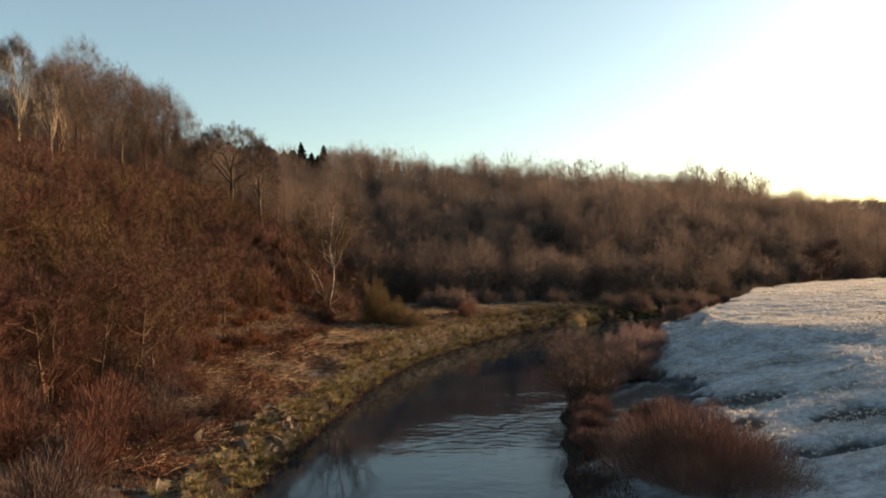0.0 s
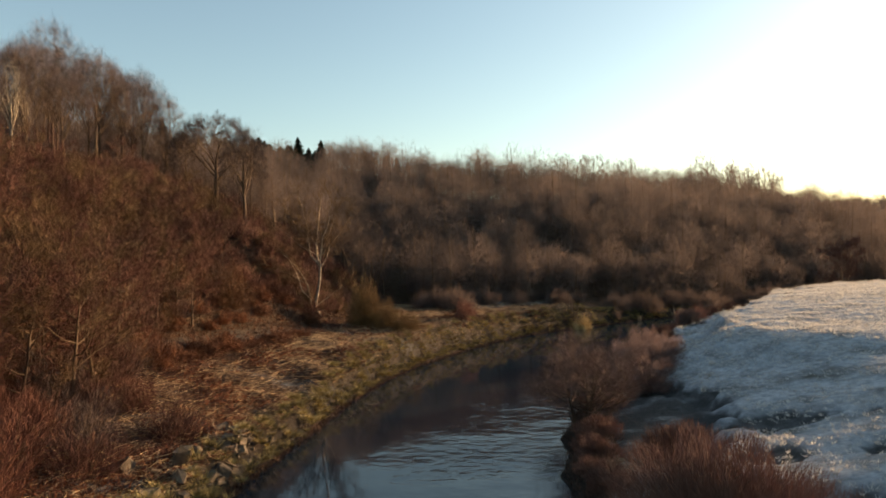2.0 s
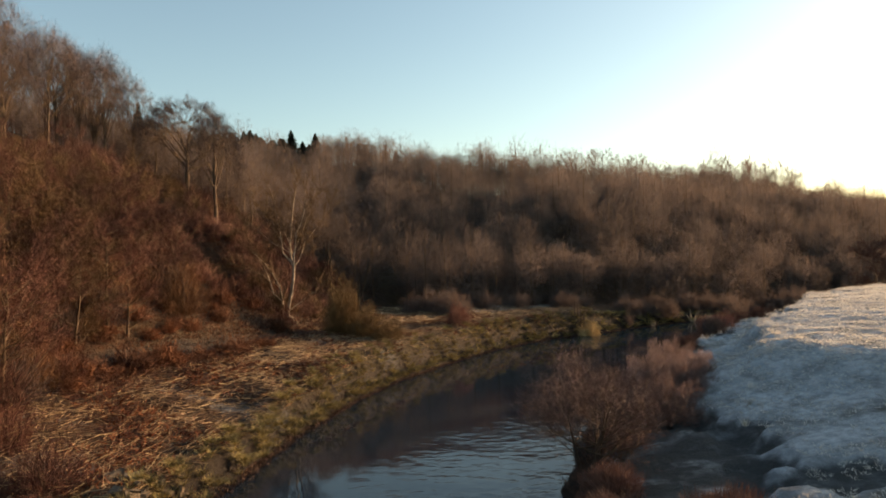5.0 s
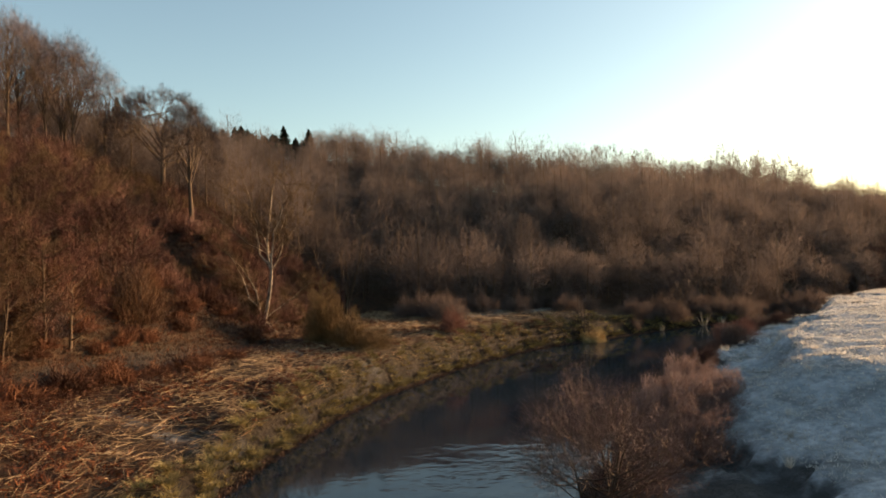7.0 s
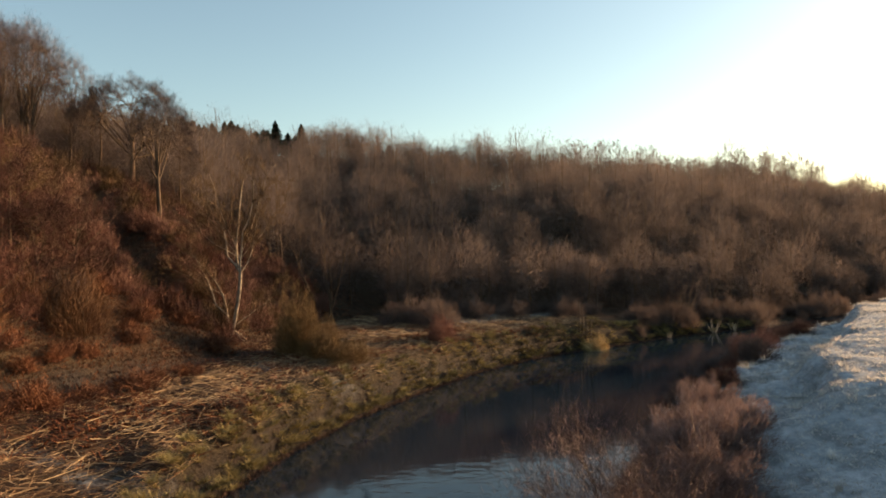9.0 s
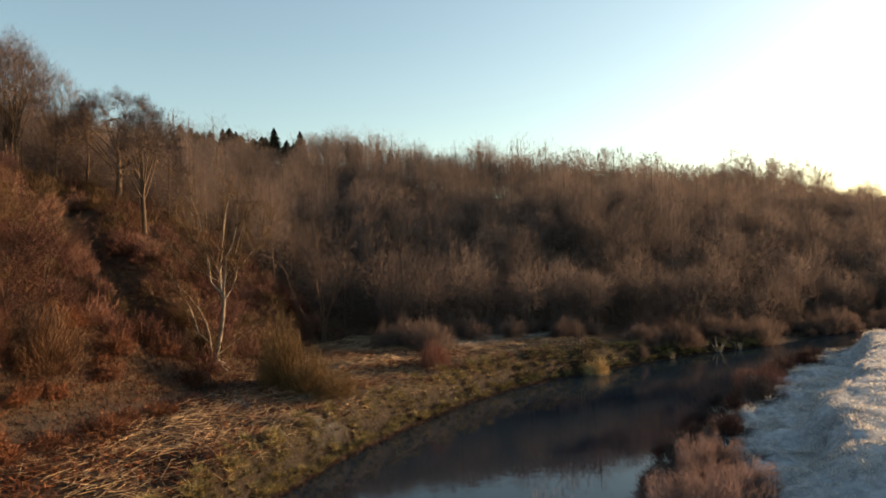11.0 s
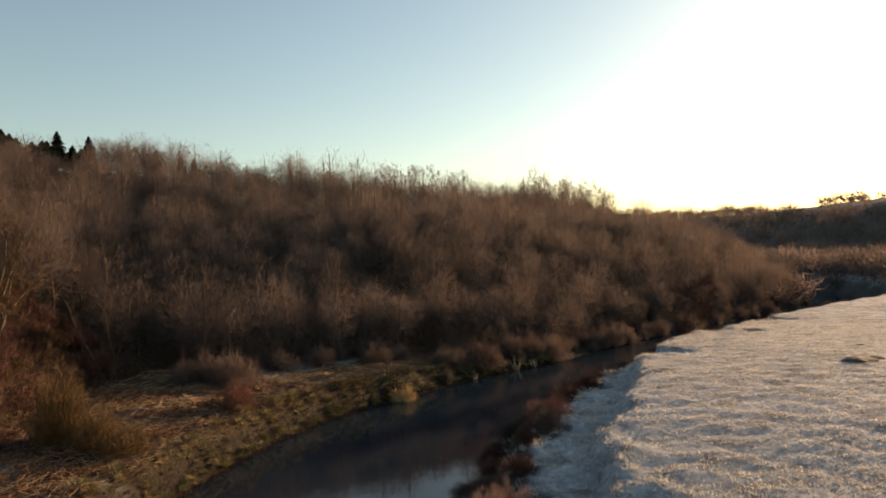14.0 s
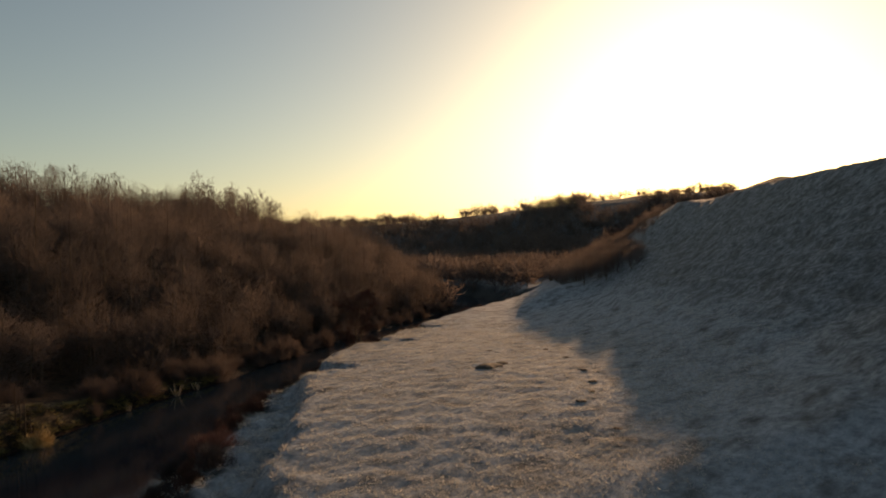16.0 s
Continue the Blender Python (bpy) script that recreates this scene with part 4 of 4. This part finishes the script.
terrace_spots = scatter(rng, (-30, 28, 14, 108), 0.3, lambda x, y, k: k["left"] & (k["dl"] > 0.9) & (k["s"] < 0.0) & (line_distance(TRACK, x, y) > 0.8) & (waves(x, y, 8) + rng.normal(0, 0.7, x.size) > -0.45))
stuff("cane_litter", "fallen straw-coloured canes strewn over the river terrace", "plant litter", canes(terrace_spots, 5), CANE)
heavy = scatter(rng, (-28, 30, 4, 100), 0.72, lambda x, y, k: k["left"] & (k["dl"] > 1.1) & (k["s"] < -0.5) & (line_distance(TRACK, x, y) > 1.3))
stuff("cane_litter", "longer pale dead stems lying on the terrace", "plant litter", canes(heavy, 6, (0.8, 2.2), (0.010, 0.021)), CANE)
russet = scatter(rng, (-30, 26, 8, 100), 0.4, lambda x, y, k: k["left"] & (k["dl"] > 1.0) & (k["s"] < 1.0) & (line_distance(TRACK, x, y) > 1.1) & (waves(x + 31, y, 10) + rng.normal(0, 0.3, x.size) > 0.15))
stuff("bracken_litter", "flattened rust-orange bracken on the terrace", "plant litter", blades(russet, 9, 0.4, 0.08, 0.3, 1.7, 8), BRACKEN)
slope = scatter(rng, (-46, 14, -14, 108), 0.75, lambda x, y, k: k["left"] & (k["s"] > -0.5) & (k["s"] < 24) & (line_distance(GULLY, x, y) > 2.4) & (waves(x, y + 17, 12) + rng.normal(0, 0.4, x.size) > -0.1))
gully = scatter(rng, (-40, 58, -15, 104), 0.5, lambda x, y, k: k["left"] & (k["s"] > -2.5) & (k["s"] < 16) & (line_distance(GULLY, x, y) > 2.2) & (rng.random(x.size) < 0.25 + 0.75 * ss(80, 66, y)))
stuff("bracken", "standing rust-red bracken at the foot of the slope", "plants", blades(gully, 9, 0.5, 0.035, 0.4, 1.1, 19), BRACKEN)
under = scatter(rng, (-44, 16, -12.5, 90), 0.45, lambda x, y, k: k["left"] & (k["dl"] > 3.0 + 6 * ss(42, 52, y)) & (k["s"] > -16 + 12.5 * ss(40, 54, y)) & (k["s"] < 16) & (line_distance(TRACK, x, y) > 0.8) & (waves(x, y, 5) + rng.normal(0, 0.5, x.size) > -0.6))
stuff("undergrowth", "tangled brown dead stems under the trees", "plants", blades(under, 9, 1.0, 0.022, 0.4, 0.8, 51), UNDERGROWTH)
leaf = scatter(rng, (-30, 26, 12, 106), 0.36, lambda x, y, k: k["left"] & (k["dl"] > 0.8) & (k["s"] < 1.5) & (line_distance(TRACK, x, y) > 0.8))
stuff("leaf_litter", "dark brown dead leaves over the river terrace", "plant litter", blades(leaf, 3, 0.16, 0.09, 0.25, 2.0, 20), DEADGRASS)
rank = scatter(rng, (-44, 58, -13, 106), 0.36, lambda x, y, k: k["left"] & (k["s"] > -3.5) & (k["s"] < 16) & (waves(x + 11, y, 7) + rng.normal(0, 0.5, x.size) > -0.5))
stuff("dead_grass", "dark brown dead grass and stems over the gully", "grass", blades(rank, 8, 0.42, 0.05, 0.25, 0.9, 50), DEADGRASS)
stuff("bracken", "rust-brown bracken and leaf litter on the slope", "plants", blades(slope, 10, 0.5, 0.04, 0.5, 1.2, 9), BRACKEN)
lip = scatter(rng, (-16, 24, 34, 124), 0.27, lambda x, y, k: (k["left"] | k["wet"]) & (k["dl"] < np.where(k["wet"], 0.35, 1.8)) & (k["s"] < 0) & (k["dl"] < 20) & (waves(x, y, 2.3) + rng.normal(0, 0.15, x.size) > -0.12 + 0.22 * k["dl"] + 0.15 * ss(54, 40, y)))
lip[:, 2] = np.maximum(lip[:, 2], 0.12) + 0.6 * np.clip(waves(lip[:, 0], lip[:, 1], 2.3), 0, 1) ** 0.7
stuff("bank_grass", "yellow-green grass tussocks hanging over the river bank", "grass", blades(lip, 34, 0.55, 0.03, 0.16, 1.2, 10), TUFT)
# dark blades along the waterline stand in for shade under the tussocks
foot = scatter(rng, (-16, 24, 34, 124), 0.22, lambda x, y, k: (k["left"] | k["wet"]) & (k["dl"] < np.where(k["wet"], 0.5, 0.5)))
foot[:, 2] = np.maximum(foot[:, 2] - 0.1, -0.02)
stuff("dead_grass", "dark dead blades at the foot of the bank, in place of shade", "grass", blades(foot, 9, 0.3, 0.05, 0.2, 0.8, 30), DEADGRASS)
# bright grass laid over the sunlit area only, to lift its light
sward = scatter(rng, (12, 50, 66, 112), 0.27, lambda x, y, k: ~k["left"] & ~k["wet"] & (k["dr"] > 7.0) & (k["r"] < 6) & (waves(x, y, 3) + rng.normal(0, 0.5, x.size) > -0.35))
stuff("meadow_grass", "frost-white grass standing thick on the open meadow", "grass", blades(sward, 7, 0.13, 0.035, 0.16, 0.5, 40), FROSTGRASS)
turf_tufts = scatter(rng, (6, 26, 40, 60), 0.36, lambda x, y, k: ~k["left"] & ~k["wet"] & (k["dr"] > 2.0) & (x > np.interp(y, STEP_Y, STEP_X) + 0.6) & (waves(x, y, 3.5) + rng.normal(0, 0.5, x.size) > -0.1))
stuff("meadow_grass", "frosted grass tufts on the low meadow", "grass", blades(turf_tufts, 9, 0.2, 0.04, 0.18, 0.9, 41), FROSTGRASS)
meadow = scatter(rng, (4, 26, 76, 124), 0.5, lambda x, y, k: ~k["left"] & ~k["wet"] & (k["dr"] > 0.4) & (y > 53) & (k["r"] < 10) & (waves(x, y, 6) + rng.normal(0, 0.6, x.size) > -0.3))
stuff("meadow_grass", "short frosted grass tufts on the meadow", "grass", blades(meadow, 7, 0.14, 0.06, 0.22, 1.1, 12), FROSTGRASS)
fringe = scatter(rng, (2, 26, 60, 130), 0.55, lambda x, y, k: ~k["left"] & ~k["wet"] & (y > 50) & (k["dr"] > 0.1 + 1.6 * ss(58, 50, y)) & (k["dr"] < 3.4) & (rng.random(x.size) < 0.6))
dead = scatter(rng, (2, 24, 12, 58), 0.3, lambda x, y, k: ~k["left"] & ~k["wet"] & (k["dr"] > 0.05) & (k["dr"] < 2.4))
stuff("dead_grass", "dark brown dead growth along the water's edge", "grass", blades(dead, 9, 0.55, 0.03, 0.2, 0.7, 14), DEADGRASS)
scrub = scatter(rng, (6, 54, 90, 140), 0.42, lambda x, y, k: ~k["left"] & ~k["wet"] & (k["dr"] > 0.1) & (k["dr"] < 4.2 + 1.5 * waves(x, y, 4)) & (y > 56))
stuff("dead_grass", "dark brown dead growth on the bank under the meadow", "grass", blades(scrub, 14, 0.5, 0.03, 0.25, 0.9, 15), DEADGRASS)
rime = scatter(rng, (8, 54, 76, 124), 0.42, lambda x, y, k: ~k["left"] & ~k["wet"] & (k["dr"] > 3.5) & (k["dr"] < 10) & (y > 56) & (waves(x, y, 3.2) + rng.normal(0, 0.2, x.size) > 0.12))
stuff("rank_grass", "frosted tussocks on the brink of the meadow", "grass", blades(rime, 12, 0.42, 0.035, 0.22, 0.9, 16), FROSTGRASS)
stuff("rank_grass", "rank frosted grass along the meadow's bank", "grass", blades(fringe, 8, 0.5, 0.05, 0.2, 0.7, 13), FROSTGRASS)
for x, y, k in ((13.6, 47.9, 0.8), (15.6, 53.5, 0.6), (14.8, 51.0, 0.5)):
    v, f, tint = blades(np.array([[0.0, 0, 0]]), 46, k, 0.035, 0.14, 0.45, int(k * 50))
    ob = new("grass_tuft", mesh_from("grass_tuft", v, f, (("tint", tint),)))
    ob.data.materials.append(FROSTGRASS)
    place(tagged(ob, "tall frosted grass tuft standing on the meadow", "grass", "frosted tufts"), x, y, 0, 1.0, 0.02)

# mole heaps on the meadow
g = np.random.default_rng(5)
heap = []
for i in range(3):
    bm = bmesh.new()
    bmesh.ops.create_icosphere(bm, subdivisions=3, radius=1.0)
    bmesh.ops.delete(bm, geom=[v for v in bm.verts if v.co.z < -0.3], context="VERTS")
    for v in bm.verts:
        v.co.z = max(v.co.z, -0.2) * 0.35
        v.co += v.co.normalized() * 0.16 * noise.noise(v.co * 2.5 + Vector((i * 7, 0, 0)))
    me = bpy.data.meshes.new("mole_heap")
    bm.to_mesh(me)
    bm.free()
    me.materials.append(EARTH)
    heap.append(me)
for i, (x, y, k) in enumerate(((45.7, 77.5, 1.5), (47.6, 78.0, 0.7), (50, 70, 0.45), (47, 66, 0.4), (44.5, 63.8, 0.35), (42.0, 62.5, 0.4), (54, 76, 0.35), (57, 82, 0.4), (39.5, 57, 0.3), (52.5, 86, 0.35))):
    ob = tagged(new("mole_heap", heap[i % 3]), "low dark earth heap on the frosted meadow", "earth heap", "earth heaps")
    place(ob, x, y, i, 1.0, 0.0)
    ob.scale = (k, k * 0.8, k * 0.7)

# ---- skyline: conifers, house, fence, hedge trees ----


def conifer(seed, tall, wide):
    g = np.random.default_rng(seed)
    count = 1500
    h = g.uniform(0.06, 1, count) ** 0.9
    a = g.uniform(0, 6.28, count)
    tier = 0.88 + 0.12 * np.sin(h * 45)
    reach = wide / 2 * (1 - h) ** 0.68 * tier * (0.85 + 0.15 * np.sin(3 * a + seed + 5 * h)) * g.uniform(0.75, 1.05, count) + 0.12
    base = np.stack([np.cos(a) * reach * 0.25, np.sin(a) * reach * 0.25, h * tall], 1)
    tip = np.stack([np.cos(a) * reach, np.sin(a) * reach, h * tall - 0.18 * reach], 1)
    side = np.stack([-np.sin(a), np.cos(a), g.normal(0, 0.4, count)], 1) * (0.10 + 0.12 * reach[:, None])
    v = np.stack([base - side, base + side, tip], 1).reshape(-1, 3)
    wv, wf = tube([(0, 0, -0.4), (0, 0, tall * 0.5), (0, 0, tall * 0.98)], [0.2, 0.12, 0.02], 6)
    return wv, wf, v, np.arange(3 * count).reshape(-1, 3)


tips = [(-52.6, 178, 43.1, 7.0), (-46.5, 178, 42.0, 7.5), (-50.2, 179.5, 40.4, 6.5), (-48.4, 179, 39.6, 6.0), (-54.8, 178.5, 41.2, 6.5), (-57.5, 118, 36.5, 6.5), (-40.0, 203.5, 43.0, 9), (-34.5, 204.5, 41.6, 9), (-31.0, 203.0, 40.6, 8)]
tips += [(-74 + 1.9 * i + 0.6 * math.sin(7.7 * i), 176 + 1.5 * math.sin(3.1 * i), 44.2 - 0.30 * i + 0.8 * math.sin(5.3 * i + 1), 9 + 1.5 * math.sin(2.3 * i)) for i in range(11)]
for i, (x, y, tip, wide) in enumerate(tips):
    ob = tree_thing("conifer", "dark green conifer on the skyline", "tree", "conifers on the skyline", conifer(400 + i, tip - height(x, y), wide), BARK, NEEDLES)
    place(ob, x, y, i)


def prism(points, depth):
    """A solid from an outline in x and z, of that depth along y."""
    bm = bmesh.new()
    front = [bm.verts.new((x, -depth / 2, z)) for x, z in points]
    face = bm.faces.new(front)
    out = bmesh.ops.extrude_face_region(bm, geom=[face])
    bmesh.ops.translate(bm, verts=[v for v in out["geom"] if isinstance(v, bmesh.types.BMVert)], vec=(0, depth, 0))
    bmesh.ops.recalc_face_normals(bm, faces=bm.faces[:])
    return bm


def part(name, bm, mat, parent, label=""):
    me = bpy.data.meshes.new(name)
    bm.to_mesh(me)
    bm.free()
    me.materials.append(mat)
    ob = new(name, me)
    ob.parent = parent
    return tagged(ob, label)


def house():
    root = tagged(new("house"), "white rendered house with a slate roof among conifers", "house")
    part("wall", prism([(-4, -1), (4, -1), (4, 3.4), (0, 5.6), (-4, 3.4)], 9), RENDER_WALL, root)
    for s in (-1, 1):
        part("roof", prism([(0, 5.64), (s * 4.4, 3.22), (s * 4.4, 3.42), (0, 5.86)], 9.6), SLATE, root)
    part("chimney", prism([(-0.4, 5.2), (0.4, 5.2), (0.4, 6.9), (-0.4, 6.9)], 0.8), SLATE, root)
    for x in (-2.2, 2.2):
        w = part("window", prism([(x - 0.6, 1.0), (x + 0.6, 1.0), (x + 0.6, 2.3), (x - 0.6, 2.3)], 0.1), SLATE, root)
        w.location.y = -4.53
    return root


place(house(), -50.0, 186.0, 0.6, 1.0, 1.8)


fence = tagged(new("fence"), "weathered post-and-rail fence along the hill's crest", "fence")
ends = [(150 + 4.0 * i, 122 - 4.5 * i) for i in range(13)]
post_mesh, rail_mesh = prism([(-0.09, -0.3), (0.09, -0.3), (0.09, 1.3), (-0.09, 1.3)], 0.18), prism([(0, -0.06), (1, -0.06), (1, 0.06), (0, 0.06)], 0.05)
post_data, rail_data = bpy.data.meshes.new("post"), bpy.data.meshes.new("rail")
post_mesh.to_mesh(post_data), rail_mesh.to_mesh(rail_data)
post_data.materials.append(FENCE_WOOD), rail_data.materials.append(FENCE_WOOD)
for i, (x, y) in enumerate(ends):
    ob = new("post", post_data)
    ob.parent, ob.location = fence, (x, y, height(x, y))
    if i:
        a, b = Vector((*ends[i - 1], height(*ends[i - 1]))), Vector((x, y, height(x, y)))
        for up in (0.6, 1.1):
            ob = new("rail", rail_data)
            ob.parent = fence
            ob.matrix_local = Matrix.Translation(a + Vector((0, 0, up))) @ (b - a).to_track_quat("X", "Z").to_matrix().to_4x4() @ Matrix.Diagonal(((b - a).length, 1, 1, 1))

kinds = [tree_thing("hedge_tree", "bare hedgerow tree on the far skyline", "tree", "hedge trees on the skyline",
                    bare_tree(500 + i, 7.0 + i, 0.15, 4.0, 14, 1300, (0.6, 1.5), 0.09, 0.25, 0.03, stems=1 + i), BARK, TWIG_GREY) for i in range(3)]
copies(kinds, [(170 + 3.2 * i + rng.uniform(-3, 3), 128 + 7.5 * i + rng.uniform(-3, 3), rng.uniform(0.5, 1.0)) for i in range(16)], rng)

# ---- woods on the hill ahead: one mass of bare trees ----


def domed_tree(seed, tall, wide, count, twig, width):
    """A bare tree seen from afar: a tapered trunk under a lumpy dome of twigs."""
    g = np.random.default_rng(seed)
    wv, wf = tube(np.outer(np.linspace(-0.04, 0.85, 5), [0, 0, tall]) + g.normal(0, 0.08, (5, 3)) * [1, 1, 0], np.linspace(0.15, 0.03, 5), 5)
    d = g.normal(0, 1, (count, 3))
    d /= np.linalg.norm(d, axis=1, keepdims=True)
    lumps = g.normal(0, 1, (9, 3))
    lumps /= np.linalg.norm(lumps, axis=1, keepdims=True)
    skin = 0.7 + 0.4 * np.exp(7 * (d @ lumps.T - 1)).max(1, keepdims=True)
    start = d * [wide / 2, wide / 2, tall * 0.46] * skin * g.uniform(0.02, 1, (count, 1)) ** 0.5 + [0, 0, tall * 0.5]
    way = d * [0.9, 0.9, 0.7] + g.normal(0, 0.45, (count, 3)) + [0, 0, 0.45]
    way *= (g.uniform(twig[0], twig[1], count) / np.linalg.norm(way, axis=1))[:, None]
    start = start - way * 0.6
    side = np.cross(way, g.normal(0, 1, (count, 3)))
    side *= width / 2 / (np.linalg.norm(side, axis=1, keepdims=True) + 1e-9)
    return wv, wf, np.stack([start - side, start + side, start + way], 1).reshape(-1, 3), np.arange(3 * count).reshape(-1, 3)


variants = [domed_tree(60 + i, 7.0 + 0.6 * i, 5.6 + 0.25 * i, 1150, (0.5, 1.3), 0.036) for i in range(8)]


def mass(name, label, spots, seed, mat, bark, lift=(0.7, 1.15), sink=0.1, low=None):
    g = np.random.default_rng(seed)
    crowns, trunks, tints = [], [], []
    for x, y, z in spots:
        wv, wf, tv, tf = variants[int(g.integers(0, len(variants)))]
        a, size = g.uniform(0, 6.28), g.uniform(*lift) * (low(x, y) if low else 1)
        R = np.array([[math.cos(a), -math.sin(a), 0], [math.sin(a), math.cos(a), 0], [0, 0, 1]]) * size
        crowns.append((tv @ R.T + [x, y, z - sink], tf)), tints.append(np.full(len(tv), g.uniform(0, 1)))
        trunks.append((wv[:48] @ R.T + [x, y, z - sink], wf[:42]))
    v, f = joined(crowns)
    ob = new(name, mesh_from(name, v, f, (("tint", np.concatenate(tints)),)))
    ob.data.materials.append(mat)
    tagged(ob, label, "woodland", kind="stuff")
    v, f = joined(trunks)
    poles = new("woodland_trunks", mesh_from("woodland_trunks", v, f, (), True))
    poles.data.materials.append(bark)
    tagged(poles, "grey-brown trunks standing in the leafless wood", "woodland", kind="stuff")


spots = scatter(rng, (-88, 74, 180, 300), 3.7, lambda x, y, k: (k["s"] > -1.5 - 9.0 * ss(-20, -12, x) * ss(24, 12, x) - 4.5 * ss(14, 22, x)) & (k["dl"] > 3 + 6 * ss(20, 10, x)) & (k["s"] < 71 + 12 * ss(-20, -50, x)) & (k["dl"] > 1.5) & (np.hypot((x + 50.5) / 0.8, y - 179) > 7) & (np.hypot(x + 38, y - 201) > 4) & ~((np.abs(x + 50 + 0.34 * (y - 184)) < 3.6) & (y > 164) & (y < 190)) & ~((x > -77) & (x < -50) & (y > 166) & (y < 181)) & ~((y < 98) & (x > -70) & (k["s"] < 42)) & ~((y < 106) & (k["s"] < 13) & (x < -10)))
mass("woodland", "leafless brown woodland covering the valley side", spots, 21, WOODS, BARK, (0.85, 1.27), low=lambda x, y: 1 - 0.03 * ss(-30, -44, x) * ss(120, 150, y) + 0.05 * ss(-40, -26, x) * ss(20, 4, x) * ss(160, 172, y) + 0.3 * ss(-27, -15, x) * ss(16, -2, x) * ss(163, 176, y))
variants = [bare_tree(120 + i, 9.0 + 0.8 * i, 0.45, 1.3, 18, 1250, (0.25, 0.6), 0.025, 0.10, 0.012, rise=1.9) for i in range(4)]
spots = scatter(rng, (8, 160, 130, 250), 5.0, lambda x, y, k: (k["s"] > 44) & (k["s"] < 66) & (waves(x, y, 40) > -0.1))
mass("pole_wood", "slim upright bare trees along the wooded crest", spots, 23, WOODS, BARK, (0.85, 1.2))
spots = scatter(rng, (62, 170, 140, 260), 5.0, lambda x, y, k: (k["s"] > 40) & (k["s"] < 64))
mass("pole_wood", "tall slim bare trees on the wooded crest", spots, 24, WOODS, BARK, (1.05, 1.35))
spots = scatter(rng, (90, 170, 640, 660), 8, lambda x, y, k: (np.hypot(x, y - 60) > 250) & (np.hypot(x, y - 60) < 610) & (k["s"] < 0) & (k["dr"] > 10) & (waves(x, y, 110) > -1.2 + 1.5 * ss(380, 540, np.hypot(x, y - 60))))
near_reach = scatter(rng, (100, 165, 290, 330), 6.0, lambda x, y, k: (k["dl"] > 1.5) & (k["dr"] > 1.5 + 5 * ss(200, 170, y)) & ~k["wet"] & (k["s"] < 0) & (k["r"] < -4))
spots = np.concatenate([spots, near_reach])
spots = spots[spots[:, 0] - 6 < 1.58 * (spots[:, 1] - 27)]
variants = [domed_tree(90 + i, 8, 10.0, 150, (0.9, 2.4), 0.24) for i in range(4)]
mass("distant_wood", "distant bare trees on the far valley side", spots, 22, WOODS, BARK, (0.8, 1.7), 2.0)

# ---- scrub on the pasture hill's far flank ----
variants = [domed_tree(140 + i, 7.0 + 0.5 * i, 7.5, 700, (0.5, 1.4), 0.06) for i in range(4)]
spots = scatter(np.random.default_rng(31), (88, 92, 190, 215), 2.7, lambda x, y, k: (x > np.interp(y, [92, 100, 108, 120, 135, 150, 215], [96, 99, 99.5, 101, 112, 125, 180])) & (k["r"] > 2) & (k["r"] < np.interp(y, [92, 112, 120, 127, 135], [16, 18, 22, 33, 36])) & (x - 6 < 1.42 * (y - 27)) & ~k["wet"])
mass("flank_scrub", "bare brown scrub on the far flank of the frosty hill", spots, 32, WOODS, BARK, (0.75, 1.2), low=lambda x, y: 0.72 - (0.47 - 0.12 * ss(128, 140, y)) * ss(8, 19, height(x, y)))
